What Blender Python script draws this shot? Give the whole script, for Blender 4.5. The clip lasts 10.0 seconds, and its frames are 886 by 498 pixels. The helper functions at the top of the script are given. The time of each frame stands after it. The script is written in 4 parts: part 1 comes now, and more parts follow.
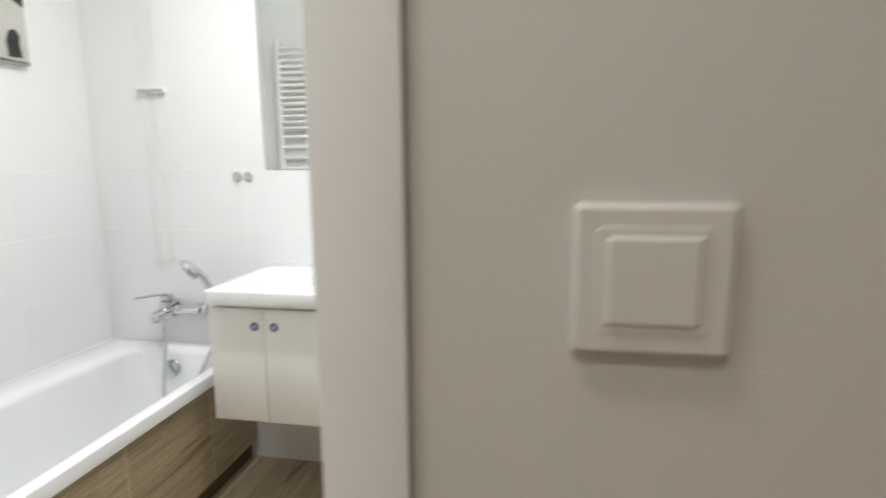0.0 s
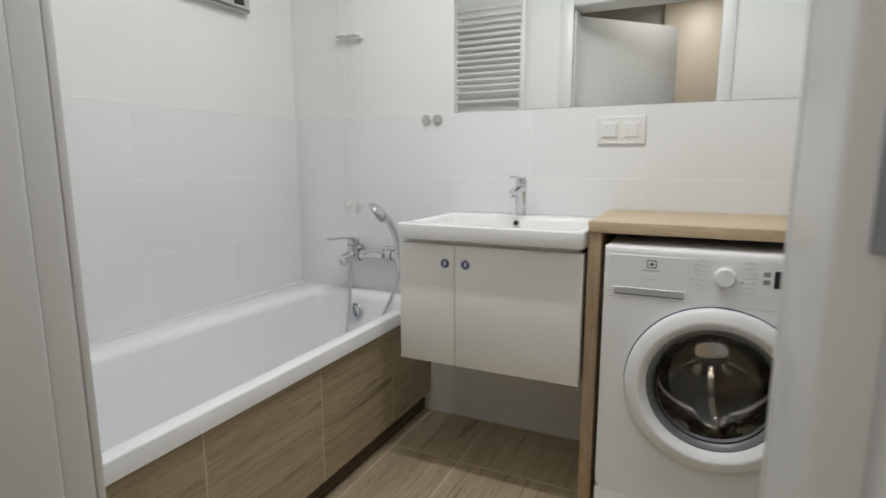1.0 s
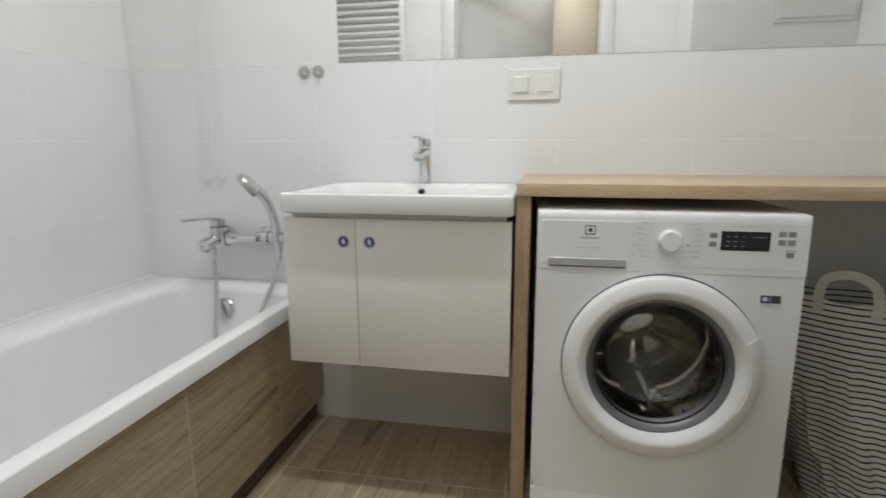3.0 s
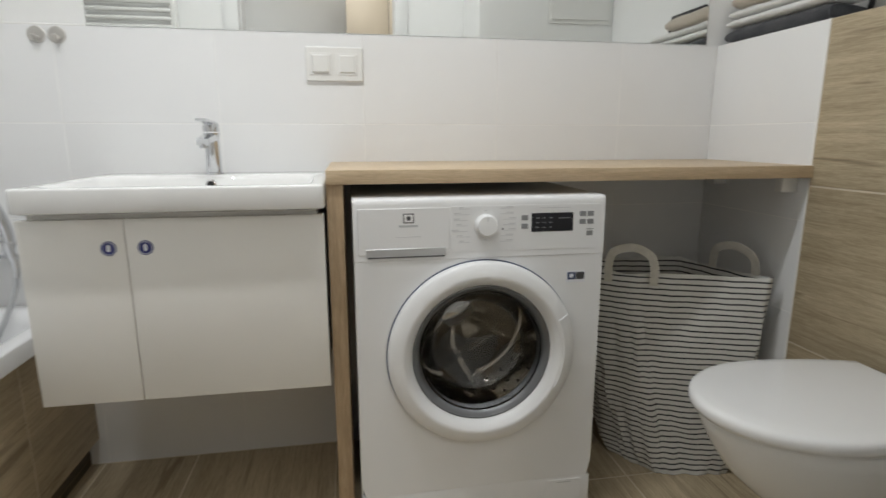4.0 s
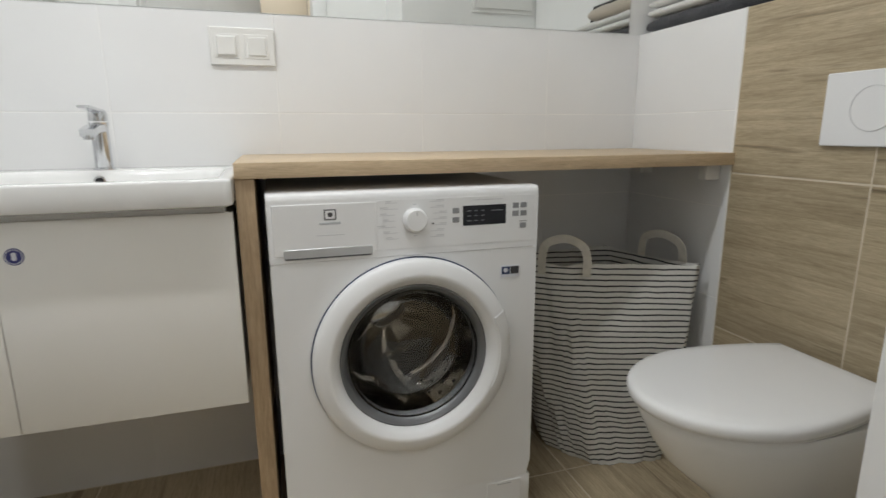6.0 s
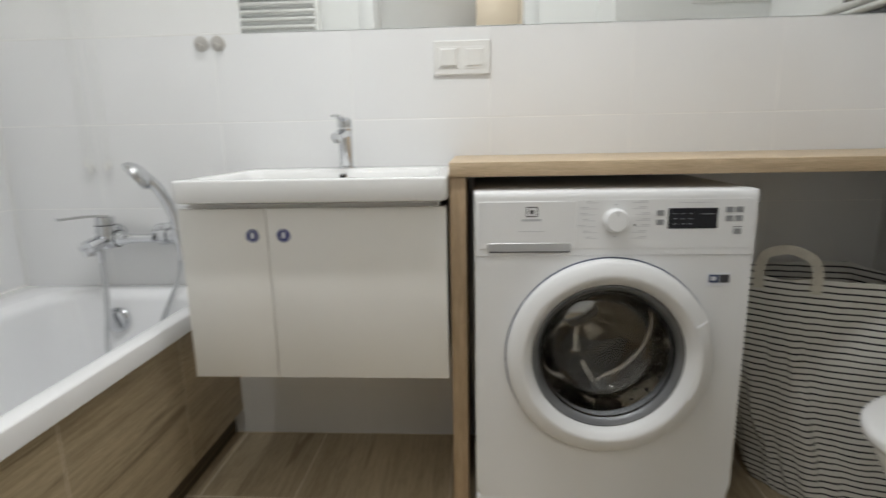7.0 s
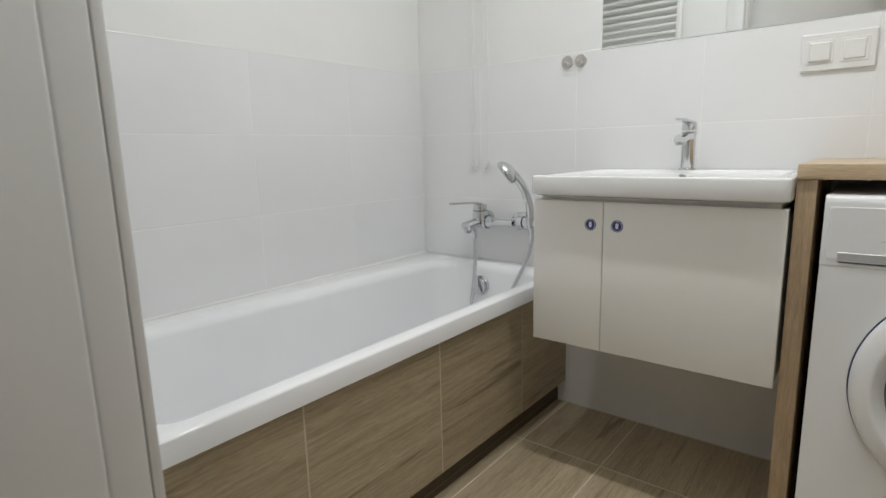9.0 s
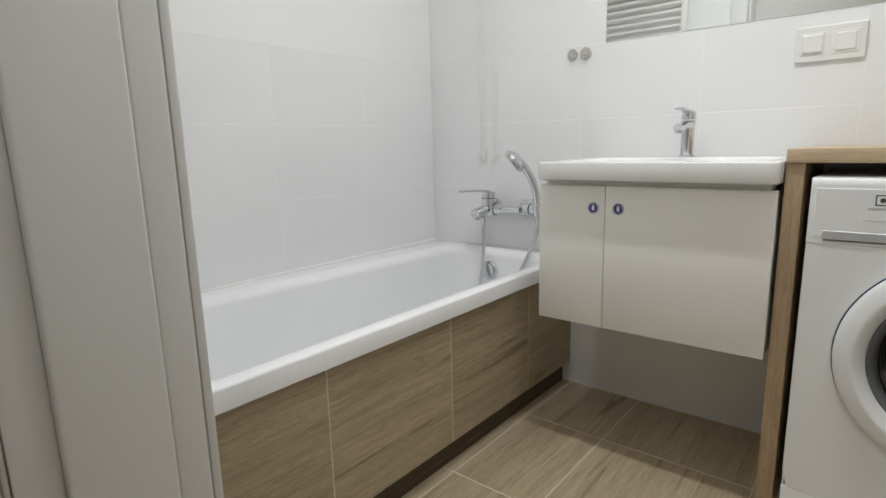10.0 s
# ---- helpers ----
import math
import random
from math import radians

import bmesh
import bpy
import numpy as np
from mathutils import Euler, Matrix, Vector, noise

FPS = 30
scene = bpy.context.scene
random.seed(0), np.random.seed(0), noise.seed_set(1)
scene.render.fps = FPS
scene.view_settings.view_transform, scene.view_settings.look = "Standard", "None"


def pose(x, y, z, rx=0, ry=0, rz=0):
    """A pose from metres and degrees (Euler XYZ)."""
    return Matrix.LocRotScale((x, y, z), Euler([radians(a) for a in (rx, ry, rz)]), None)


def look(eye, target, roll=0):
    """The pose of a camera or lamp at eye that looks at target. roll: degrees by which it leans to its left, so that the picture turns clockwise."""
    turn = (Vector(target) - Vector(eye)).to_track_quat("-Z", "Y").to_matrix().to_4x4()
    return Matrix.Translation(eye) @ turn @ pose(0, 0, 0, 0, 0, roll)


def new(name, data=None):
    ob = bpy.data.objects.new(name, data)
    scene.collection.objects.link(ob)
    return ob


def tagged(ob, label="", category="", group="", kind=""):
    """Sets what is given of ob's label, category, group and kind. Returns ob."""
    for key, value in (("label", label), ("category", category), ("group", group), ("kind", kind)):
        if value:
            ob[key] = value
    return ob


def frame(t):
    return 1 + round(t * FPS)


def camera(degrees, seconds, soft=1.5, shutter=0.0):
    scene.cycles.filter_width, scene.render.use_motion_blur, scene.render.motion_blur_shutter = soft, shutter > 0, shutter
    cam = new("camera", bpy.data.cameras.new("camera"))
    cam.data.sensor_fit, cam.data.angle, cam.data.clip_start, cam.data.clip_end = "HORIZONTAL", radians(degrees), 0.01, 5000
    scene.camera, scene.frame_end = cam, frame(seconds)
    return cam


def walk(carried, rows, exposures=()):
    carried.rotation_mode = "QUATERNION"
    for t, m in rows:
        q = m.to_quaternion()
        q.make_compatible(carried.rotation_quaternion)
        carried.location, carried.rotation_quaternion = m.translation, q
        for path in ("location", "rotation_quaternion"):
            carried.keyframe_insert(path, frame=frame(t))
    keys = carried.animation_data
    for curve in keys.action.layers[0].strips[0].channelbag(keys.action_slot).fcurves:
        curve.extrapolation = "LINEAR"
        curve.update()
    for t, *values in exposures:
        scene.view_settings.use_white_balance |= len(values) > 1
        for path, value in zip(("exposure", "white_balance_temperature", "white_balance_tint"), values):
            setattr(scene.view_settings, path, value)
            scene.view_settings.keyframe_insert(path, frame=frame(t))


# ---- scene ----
cam = camera(78.9, 10.0, shutter=0.4)
PATH = [
    (0, (1.895, -2.064, 1.301), (1.551, -0.12, 0.98), -0.4),
    (0.5, (1.78, -2.018, 1.176), (1.098, -0.166, 0.851), -0.3),
    (1, (1.685, -1.997, 1.083), (0.842, -0.212, 0.759), -0.1),
    (1.5, (1.613, -1.959, 1.042), (0.732, -0.194, 0.709), -0.2),
    (2, (1.584, -1.893, 1.032), (0.734, -0.115, 0.69), -0.1),
    (3.5, (1.457, -1.702, 0.99), (1.452, 0.26, 0.6), -0.2),
    (4, (1.456, -1.646, 0.982), (1.794, 0.283, 0.576), 0.0),
    (4.5, (1.452, -1.598, 0.976), (2.018, 0.275, 0.56), 0.1),
    (5, (1.454, -1.557, 0.959), (2.218, 0.244, 0.544), 0.1),
    (6.5, (1.486, -1.584, 0.973), (1.796, 0.346, 0.55), -0.7),
    (7, (1.463, -1.619, 0.968), (1.344, 0.335, 0.558), -1.1),
    (7.5, (1.466, -1.637, 0.963), (0.869, 0.233, 0.581), -1.4),
    (8, (1.482, -1.649, 0.958), (0.488, 0.047, 0.593), -1.3),
    (8.5, (1.507, -1.708, 0.959), (0.331, -0.13, 0.605), -1.5),
    (9, (1.539, -1.785, 0.957), (0.304, -0.254, 0.597), -1.4),
    (9.5, (1.564, -1.842, 0.941), (0.313, -0.324, 0.577), -1.5),
    (10, (1.59, -1.867, 0.935), (0.336, -0.355, 0.56), -1.4),
]
walk(cam, [(t, look(eye, target, roll)) for t, eye, target, roll in PATH], [(0.0, 0.42), (0.25, 0.16), (0.5, -0.1), (1.0, -0.19), (2.2, -0.18), (3.5, -0.05), (7.0, -0.03), (8.5, -0.08), (9.5, -0.12), (10.0, -0.02)])

# ---- world, lights, exposure ----
world = bpy.data.worlds.new("world")
world.use_nodes = True
world.node_tree.nodes["Background"].inputs[0].default_value = (0.9, 0.95, 1.0, 1)
world.node_tree.nodes["Background"].inputs[1].default_value = 0.05
scene.world = world

CEIL = 2.55
LAMP_WATTS, FRONT_WATTS, HALL_WATTS = 2.9, 2.1, 4.9
LAMP_COLOUR, HALL_COLOUR = (0.965, 0.985, 0.995), (1.0, 0.972, 0.925)


def disk_lamp(name, x, y, z, watts, size, colour):
    data = bpy.data.lights.new(name, "AREA")
    data.shape, data.size, data.energy, data.color = "DISK", size, watts, colour
    data.spread = radians(160)
    ob = new(name, data)
    ob.location = (x, y, z)
    return ob


SPOTS = [(0.83, -0.78), (1.13, -0.78), (1.43, -0.78), (1.73, -0.78)]
for (sx, sy), share in zip(SPOTS, (1.15, 1.06, 0.95, 0.84)):
    bulb = bpy.data.lights.new("globe_bulb_light", "POINT")
    bulb.energy, bulb.color, bulb.shadow_soft_size = LAMP_WATTS * share, LAMP_COLOUR, 0.04
    new("globe_bulb_light", bulb).location = (sx, sy, CEIL - 0.19)
    disk_lamp("bulb_front_light", sx, sy, CEIL - 0.245, FRONT_WATTS * share, 0.06, LAMP_COLOUR)
# Unseen lamps, added to brighten the hall and the fronts inside the bathroom.
ASSUMED_HALL_LAMPS = [(1.45, -2.1), (1.62, -2.78)]
for (hx, hy), share in zip(ASSUMED_HALL_LAMPS, (0.75, 1.0)):
    disk_lamp("hall_fill_light", hx, hy, CEIL - 0.05, HALL_WATTS * share, 0.2, HALL_COLOUR)


# ---- materials ----
def shader(name, colour, rough, metal=0.0, spec=0.5, coat=0.0):
    m = bpy.data.materials.new(name)
    m.use_nodes = True
    b = m.node_tree.nodes["Principled BSDF"]
    b.inputs["Base Color"].default_value = (*colour, 1)
    b.inputs["Roughness"].default_value = rough
    b.inputs["Metallic"].default_value = metal
    b.inputs["Specular IOR Level"].default_value = spec
    b.inputs["Coat Weight"].default_value = coat
    b.inputs["Coat Roughness"].default_value = 0.05
    return m, m.node_tree.nodes, m.node_tree.links, b


def coords(nodes, links, scale=(1, 1, 1), random_shift=False):
    tc = nodes.new("ShaderNodeTexCoord")
    out = tc.outputs["Object"]
    if random_shift:
        info = nodes.new("ShaderNodeObjectInfo")
        mul = nodes.new("ShaderNodeVectorMath")
        mul.operation = "MULTIPLY"
        links.new(info.outputs["Random"], mul.inputs[0])
        mul.inputs[1].default_value = (37.1, 19.7, 11.3)
        add = nodes.new("ShaderNodeVectorMath")
        links.new(out, add.inputs[0])
        links.new(mul.outputs[0], add.inputs[1])
        out = add.outputs[0]
    mp = nodes.new("ShaderNodeMapping")
    mp.inputs["Scale"].default_value = scale
    links.new(out, mp.inputs["Vector"])
    return mp.outputs[0]


def noise_tex(nodes, links, vec, scale, detail=3.0, rough=0.5, distort=0.0):
    n = nodes.new("ShaderNodeTexNoise")
    n.inputs["Scale"].default_value = scale
    n.inputs["Detail"].default_value = detail
    n.inputs["Roughness"].default_value = rough
    n.inputs["Distortion"].default_value = distort
    links.new(vec, n.inputs["Vector"])
    return n.outputs["Fac"]


def ramp(nodes, links, fac, stops):
    r = nodes.new("ShaderNodeValToRGB")
    while len(r.color_ramp.elements) < len(stops):
        r.color_ramp.elements.new(0.5)
    for e, (p, c) in zip(r.color_ramp.elements, stops):
        e.position, e.color = p, (*c, 1)
    links.new(fac, r.inputs[0])
    return r.outputs[0]


def mix_colour(nodes, links, a, b, fac, mode="MIX"):
    m = nodes.new("ShaderNodeMix")
    m.data_type, m.blend_type = "RGBA", mode
    m.inputs[0].default_value = fac if isinstance(fac, float) else 0.5
    if not isinstance(fac, float):
        links.new(fac, m.inputs[0])
    links.new(a, m.inputs[6])
    links.new(b, m.inputs[7])
    return m.outputs[2]


def bump(nodes, links, b, height, strength, distance):
    n = nodes.new("ShaderNodeBump")
    n.inputs["Strength"].default_value = strength
    n.inputs["Distance"].default_value = distance
    links.new(height, n.inputs["Height"])
    links.new(n.outputs[0], b.inputs["Normal"])


def soiled(name, colour, rough, scale=6.0, vary=0.06, relief=0.0, relief_scale=200.0, spec=0.5, metal=0.0, coat=0.0, rough_vary=0.04, shift=False):
    """A plain finish with slow cloudy variation in tone and gloss, and fine relief."""
    m, n, l, b = shader(name, colour, rough, metal, spec, coat)
    v = coords(n, l, random_shift=shift)
    f = noise_tex(n, l, v, scale, 4.0)
    lo = tuple(c * (1 - vary) for c in colour)
    hi = tuple(min(1.0, c * (1 + vary * 0.6)) for c in colour)
    l.new(ramp(n, l, f, [(0.3, lo), (0.7, hi)]), b.inputs["Base Color"])
    mr = n.new("ShaderNodeMapRange")
    mr.inputs[3].default_value, mr.inputs[4].default_value = max(0.02, rough - rough_vary), rough + rough_vary
    l.new(noise_tex(n, l, v, scale * 3.1, 3.0), mr.inputs[0])
    l.new(mr.outputs[0], b.inputs["Roughness"])
    if relief:
        bump(n, l, b, noise_tex(n, l, v, relief_scale, 2.0), 0.6, relief)
    return m


def timber(name, dark, mid, light, stretch, rough, shift, knots=True, fine=1.0, relief=0.0006, planks=0.0):
    """Wood grain that runs along the axis whose stretch is smallest. planks: width of the boards across local y, each with its own tone."""
    m, n, l, b = shader(name, mid, rough)
    v = coords(n, l, stretch, shift)
    tone = None
    if planks:
        tc = n.new("ShaderNodeTexCoord")
        sep = n.new("ShaderNodeSeparateXYZ")
        l.new(tc.outputs["Object"], sep.inputs[0])
        info = n.new("ShaderNodeObjectInfo")
        pos = n.new("ShaderNodeMath")
        pos.operation = "MULTIPLY_ADD"
        l.new(sep.outputs["Y"], pos.inputs[0])
        pos.inputs[1].default_value = 1 / planks
        l.new(info.outputs["Random"], pos.inputs[2])
        cell = n.new("ShaderNodeMath")
        cell.operation = "FLOOR"
        l.new(pos.outputs[0], cell.inputs[0])
        edge = n.new("ShaderNodeMath")
        edge.operation = "FRACT"
        l.new(pos.outputs[0], edge.inputs[0])
        comb = n.new("ShaderNodeCombineXYZ")
        l.new(cell.outputs[0], comb.inputs[0])
        l.new(info.outputs["Random"], comb.inputs[1])
        white = n.new("ShaderNodeTexWhiteNoise")
        l.new(comb.outputs[0], white.inputs["Vector"])
        far = n.new("ShaderNodeVectorMath")
        far.operation = "MULTIPLY_ADD"
        l.new(white.outputs["Color"], far.inputs[0])
        far.inputs[1].default_value = (9.0, 13.0, 7.0)
        l.new(v, far.inputs[2])
        v = far.outputs[0]
        tone = ramp(n, l, white.outputs["Value"], [(0.0, (0.91, 0.905, 0.90)), (1.0, (1.06, 1.06, 1.055))])
        seam = ramp(n, l, edge.outputs[0], [(0.0, (0.8, 0.79, 0.77)), (0.01, (1, 1, 1)), (0.99, (1, 1, 1)), (1.0, (0.84, 0.83, 0.81))])
    big = noise_tex(n, l, v, 2.2, 5.0, 0.6, 0.9)
    lines = noise_tex(n, l, v, 7.0 * fine, 6.0, 0.68, 0.75)
    hair = noise_tex(n, l, v, 34.0 * fine, 3.0, 0.7, 0.2)
    c1 = ramp(n, l, big, [(0.3, dark), (0.5, mid), (0.72, light)])
    c2 = ramp(n, l, lines, [(0.33, tuple(c * 0.85 for c in dark)), (0.5, mid), (0.68, light)])
    col = mix_colour(n, l, c1, c2, 0.5)
    col = mix_colour(n, l, col, ramp(n, l, hair, [(0.35, (0.84, 0.83, 0.81)), (0.62, (1.07, 1.07, 1.07))]), 1.0, "MULTIPLY")
    if knots:
        spots = noise_tex(n, l, v, 1.6, 3.0, 0.55, 1.6)
        k = ramp(n, l, spots, [(0.0, (0.42, 0.40, 0.38)), (0.30, (0.6, 0.58, 0.56)), (0.39, (1, 1, 1))])
        col = mix_colour(n, l, col, k, 1.0, "MULTIPLY")
    if tone is not None:
        col = mix_colour(n, l, col, tone, 1.0, "MULTIPLY")
        col = mix_colour(n, l, col, seam, 1.0, "MULTIPLY")
    l.new(col, b.inputs["Base Color"])
    mr = n.new("ShaderNodeMapRange")
    mr.inputs[3].default_value, mr.inputs[4].default_value = rough - 0.08, rough + 0.1
    l.new(lines, mr.inputs[0])
    l.new(mr.outputs[0], b.inputs["Roughness"])
    bump(n, l, b, lines, 0.5, relief)
    return m


TILE_WHITE = soiled("white_glazed_tile", (0.845, 0.847, 0.846), 0.045, 3.0, 0.02, 0.0003, 9.0, rough_vary=0.02, shift=True)
GROUT = soiled("pale_grout", (0.88, 0.875, 0.86), 0.45, 9.0, 0.08, 0.0004)
GROUT_WOOD = soiled("beige_grout", (0.66, 0.585, 0.465), 0.85, 9.0, 0.12, 0.0004)
PAINT = soiled("white_wall_paint", (0.835, 0.835, 0.822), 0.62, 2.5, 0.025, 0.0005, 260.0)
PAINT_HALL = soiled("beige_wall_paint", (0.57, 0.547, 0.508), 0.7, 2.5, 0.04, 0.0005, 260.0)
WARDROBE = soiled("beige_wardrobe_laminate", (0.66, 0.585, 0.47), 0.45, 2.5, 0.03)
TRIM = soiled("white_satin_frame", (0.72, 0.72, 0.71), 0.3, 3.0, 0.02, 0.0002, 60.0)
WOOD_TILE = timber("oak_look_tile", (0.30, 0.238, 0.153), (0.44, 0.36, 0.24), (0.57, 0.48, 0.338), (0.85, 13.0, 13.0), 0.38, True, fine=1.45, planks=0.139)
LAMINATE = timber("light_oak_laminate", (0.45, 0.33, 0.205), (0.58, 0.445, 0.29), (0.66, 0.525, 0.36), (0.8, 14.0, 14.0), 0.38, False, False, 1.4, 0.0002)
# Same oak with upright grain; the side panel's shade is put into darker tones.
LAMINATE_UP_SHADED = timber("light_oak_laminate_upright_shaded", (0.35, 0.243, 0.142), (0.46, 0.335, 0.21), (0.55, 0.415, 0.275), (14.0, 14.0, 0.8), 0.38, False, False, 1.4, 0.0002)
ACRYLIC = soiled("white_acrylic", (0.89, 0.893, 0.90), 0.035, 4.0, 0.012, rough_vary=0.01)
CERAMIC = soiled("white_ceramic", (0.84, 0.84, 0.83), 0.035, 4.0, 0.012, rough_vary=0.01)
CERAMIC_GREY = soiled("warm_white_seat", (0.79, 0.79, 0.785), 0.035, 4.0, 0.015, rough_vary=0.01)
LACQUER = soiled("cream_white_lacquer", (0.865, 0.85, 0.81), 0.55, 3.0, 0.015, 0.0001, 120.0)
ENAMEL = soiled("white_enamel", (0.83, 0.835, 0.84), 0.24, 3.0, 0.015)
DOOR_WHITE = soiled("white_door_plastic", (0.83, 0.835, 0.84), 0.42, 3.0, 0.015)
BUTTON_GREY = soiled("grey_button", (0.27, 0.275, 0.285), 0.4, 30.0, 0.06)
INK_PALE = soiled("pale_grey_print", (0.60, 0.605, 0.62), 0.5, 30.0, 0.05)
PLASTIC = soiled("white_plastic", (0.80, 0.795, 0.77), 0.28, 3.0, 0.012, rough_vary=0.015)
SWITCH_CREAM = soiled("cream_switch_plastic", (0.60, 0.577, 0.54), 0.38, 8.0, 0.02)
CHROME = soiled("chrome", (0.68, 0.69, 0.71), 0.06, 20.0, 0.03, metal=1.0, rough_vary=0.03)
STEEL = soiled("brushed_steel", (0.50, 0.47, 0.42), 0.11, 12.0, 0.06, metal=1.0)
SATIN = soiled("satin_grey_metal", (0.46, 0.50, 0.57), 0.38, 30.0, 0.08, metal=0.6)
SILVER = soiled("silver_plastic", (0.52, 0.53, 0.54), 0.33, 20.0, 0.06, metal=0.3)
BLACK = soiled("black_plastic", (0.012, 0.012, 0.013), 0.35, 20.0, 0.2)
SCREEN = soiled("black_display_glass", (0.006, 0.007, 0.012), 0.06, 20.0, 0.2)
RUBBER = soiled("grey_rubber", (0.15, 0.154, 0.16), 0.32, 20.0, 0.12)
SHADOW_GAP = soiled("shade_gap_board", (0.03, 0.028, 0.026), 0.7, 20.0, 0.2)
INK = soiled("grey_print", (0.50, 0.51, 0.53), 0.5, 30.0, 0.05)
INK_DARK = soiled("dark_print", (0.06, 0.06, 0.065), 0.5, 30.0, 0.05)
BLUE = soiled("navy_sticker", (0.028, 0.034, 0.19), 0.4, 30.0, 0.1)
BLUE_DARK = soiled("dark_blue_sticker", (0.03, 0.05, 0.12), 0.35, 30.0, 0.1)
PAPER = soiled("white_sticker", (0.75, 0.77, 0.82), 0.45, 30.0, 0.04)
HOOK = soiled("satin_steel", (0.62, 0.60, 0.57), 0.42, 30.0, 0.06, metal=0.85)
TOE = soiled("dark_brown_board", (0.085, 0.062, 0.036), 0.6, 12.0, 0.15)
TOE_LINE = soiled("lighter_brown_line", (0.19, 0.145, 0.09), 0.6, 12.0, 0.15)
ROPE = soiled("white_cord", (0.8, 0.8, 0.78), 0.7, 60.0, 0.06)
STRAP = soiled("ecru_strap", (0.68, 0.65, 0.58), 0.85, 40.0, 0.12, 0.0006, 700.0)
LAMP_RING = soiled("white_lamp_ring", (0.78, 0.78, 0.77), 0.4, 9.0, 0.02)
CANVAS = soiled("canvas_print_pale", (0.60, 0.59, 0.54), 0.75, 5.0, 0.18, 0.0004, 900.0)
CANVAS_GREY = soiled("canvas_print_grey", (0.20, 0.20, 0.19), 0.75, 22.0, 0.6, 0.0004, 900.0)
CANVAS_DARK = soiled("canvas_print_dark", (0.03, 0.03, 0.03), 0.7, 34.0, 0.7, 0.0004, 900.0)
FRAME_BLACK = soiled("black_photo_frame", (0.014, 0.014, 0.015), 0.3, 20.0, 0.2)


def glow(name, colour, strength):
    m, n, l, b = shader(name, (0.8, 0.8, 0.8), 0.4)
    b.inputs["Emission Color"].default_value = (*colour, 1)
    b.inputs["Emission Strength"].default_value = strength
    return m


LAMP_FACE = glow("lit_diffuser", LAMP_COLOUR, 60.0)
HALL_FACE = glow("hall_fill_diffuser", HALL_COLOUR, 8.0)


def glass(name, tint):
    m, n, l, b = shader(name, tint, 0.02)
    b.inputs["Transmission Weight"].default_value = 1.0
    b.inputs["IOR"].default_value = 1.5
    return m


DOOR_GLASS = glass("tinted_glass", (0.86, 0.865, 0.87))
MIRROR = shader("silvered_mirror", (0.87, 0.885, 0.87), 0.012, 1.0)[0]


def towel_cloth(name, colour):
    m, n, l, b = shader(name, colour, 0.95, 0.0, 0.2)
    b.inputs["Sheen Weight"].default_value = 0.4
    v = coords(n, l)
    f = noise_tex(n, l, v, 420.0, 2.0)
    l.new(ramp(n, l, f, [(0.3, tuple(c * 0.72 for c in colour)), (0.7, colour)]), b.inputs["Base Color"])
    bump(n, l, b, f, 0.9, 0.002)
    return m


TOWEL_BEIGE = towel_cloth("beige_terry", (0.58, 0.51, 0.42))
TOWEL_WHITE = towel_cloth("white_terry", (0.85, 0.845, 0.825))
TOWEL_DARK = towel_cloth("charcoal_terry", (0.045, 0.047, 0.055))


def striped_cloth():
    """Ecru canvas with thin black stripes that run level round the hamper, a little uneven."""
    m, n, l, b = shader("striped_canvas", (0.66, 0.64, 0.59), 0.88, 0.0, 0.25)
    tc = n.new("ShaderNodeTexCoord")
    sep = n.new("ShaderNodeSeparateXYZ")
    l.new(tc.outputs["Object"], sep.inputs[0])
    wob = n.new("ShaderNodeMath")
    wob.operation = "MULTIPLY_ADD"
    l.new(noise_tex(n, l, tc.outputs["Object"], 17.0, 3.0), wob.inputs[0])
    wob.inputs[1].default_value = 0.007
    l.new(sep.outputs["Z"], wob.inputs[2])
    fr = n.new("ShaderNodeMath")
    fr.operation = "MULTIPLY"
    l.new(wob.outputs[0], fr.inputs[0])
    fr.inputs[1].default_value = 1 / 0.0165
    fc = n.new("ShaderNodeMath")
    fc.operation = "FRACT"
    l.new(fr.outputs[0], fc.inputs[0])
    cloth = ramp(n, l, noise_tex(n, l, tc.outputs["Object"], 500.0, 2.0), [(0.3, (0.67, 0.665, 0.63)), (0.7, (0.79, 0.785, 0.75))])
    dark = ramp(n, l, noise_tex(n, l, tc.outputs["Object"], 90.0, 2.0), [(0.3, (0.012, 0.013, 0.018)), (0.8, (0.045, 0.046, 0.055))])
    st = ramp(n, l, fc.outputs[0], [(0.0, (1, 1, 1)), (0.24, (1, 1, 1)), (0.29, (0, 0, 0))])
    l.new(mix_colour(n, l, cloth, dark, st), b.inputs["Base Color"])
    bump(n, l, b, noise_tex(n, l, tc.outputs["Object"], 600.0, 2.0), 0.6, 0.0008)
    return m


STRIPED = striped_cloth()


# ---- mesh helpers ----
def part(name, bm, material, parent=None, label="", smooth=35):
    me = bpy.data.meshes.new(name)
    bmesh.ops.recalc_face_normals(bm, faces=bm.faces)
    bm.to_mesh(me)
    bm.free()
    me.materials.append(material)
    if smooth:
        me.polygons.foreach_set("use_smooth", [True] * len(me.polygons))
        me.set_sharp_from_angle(angle=radians(smooth))
    ob = new(name, me)
    if parent is not None:
        ob.parent = parent
        if parent.parent is None:
            ob.matrix_parent_inverse = Matrix.Translation(parent.location).inverted()
    if label:
        ob["label"] = label
    return ob


def thing(name, at, label, category, group="", kind=""):
    ob = new(name)
    ob.location, ob.empty_display_size = at, 0.05
    return tagged(ob, label, category, group, kind)


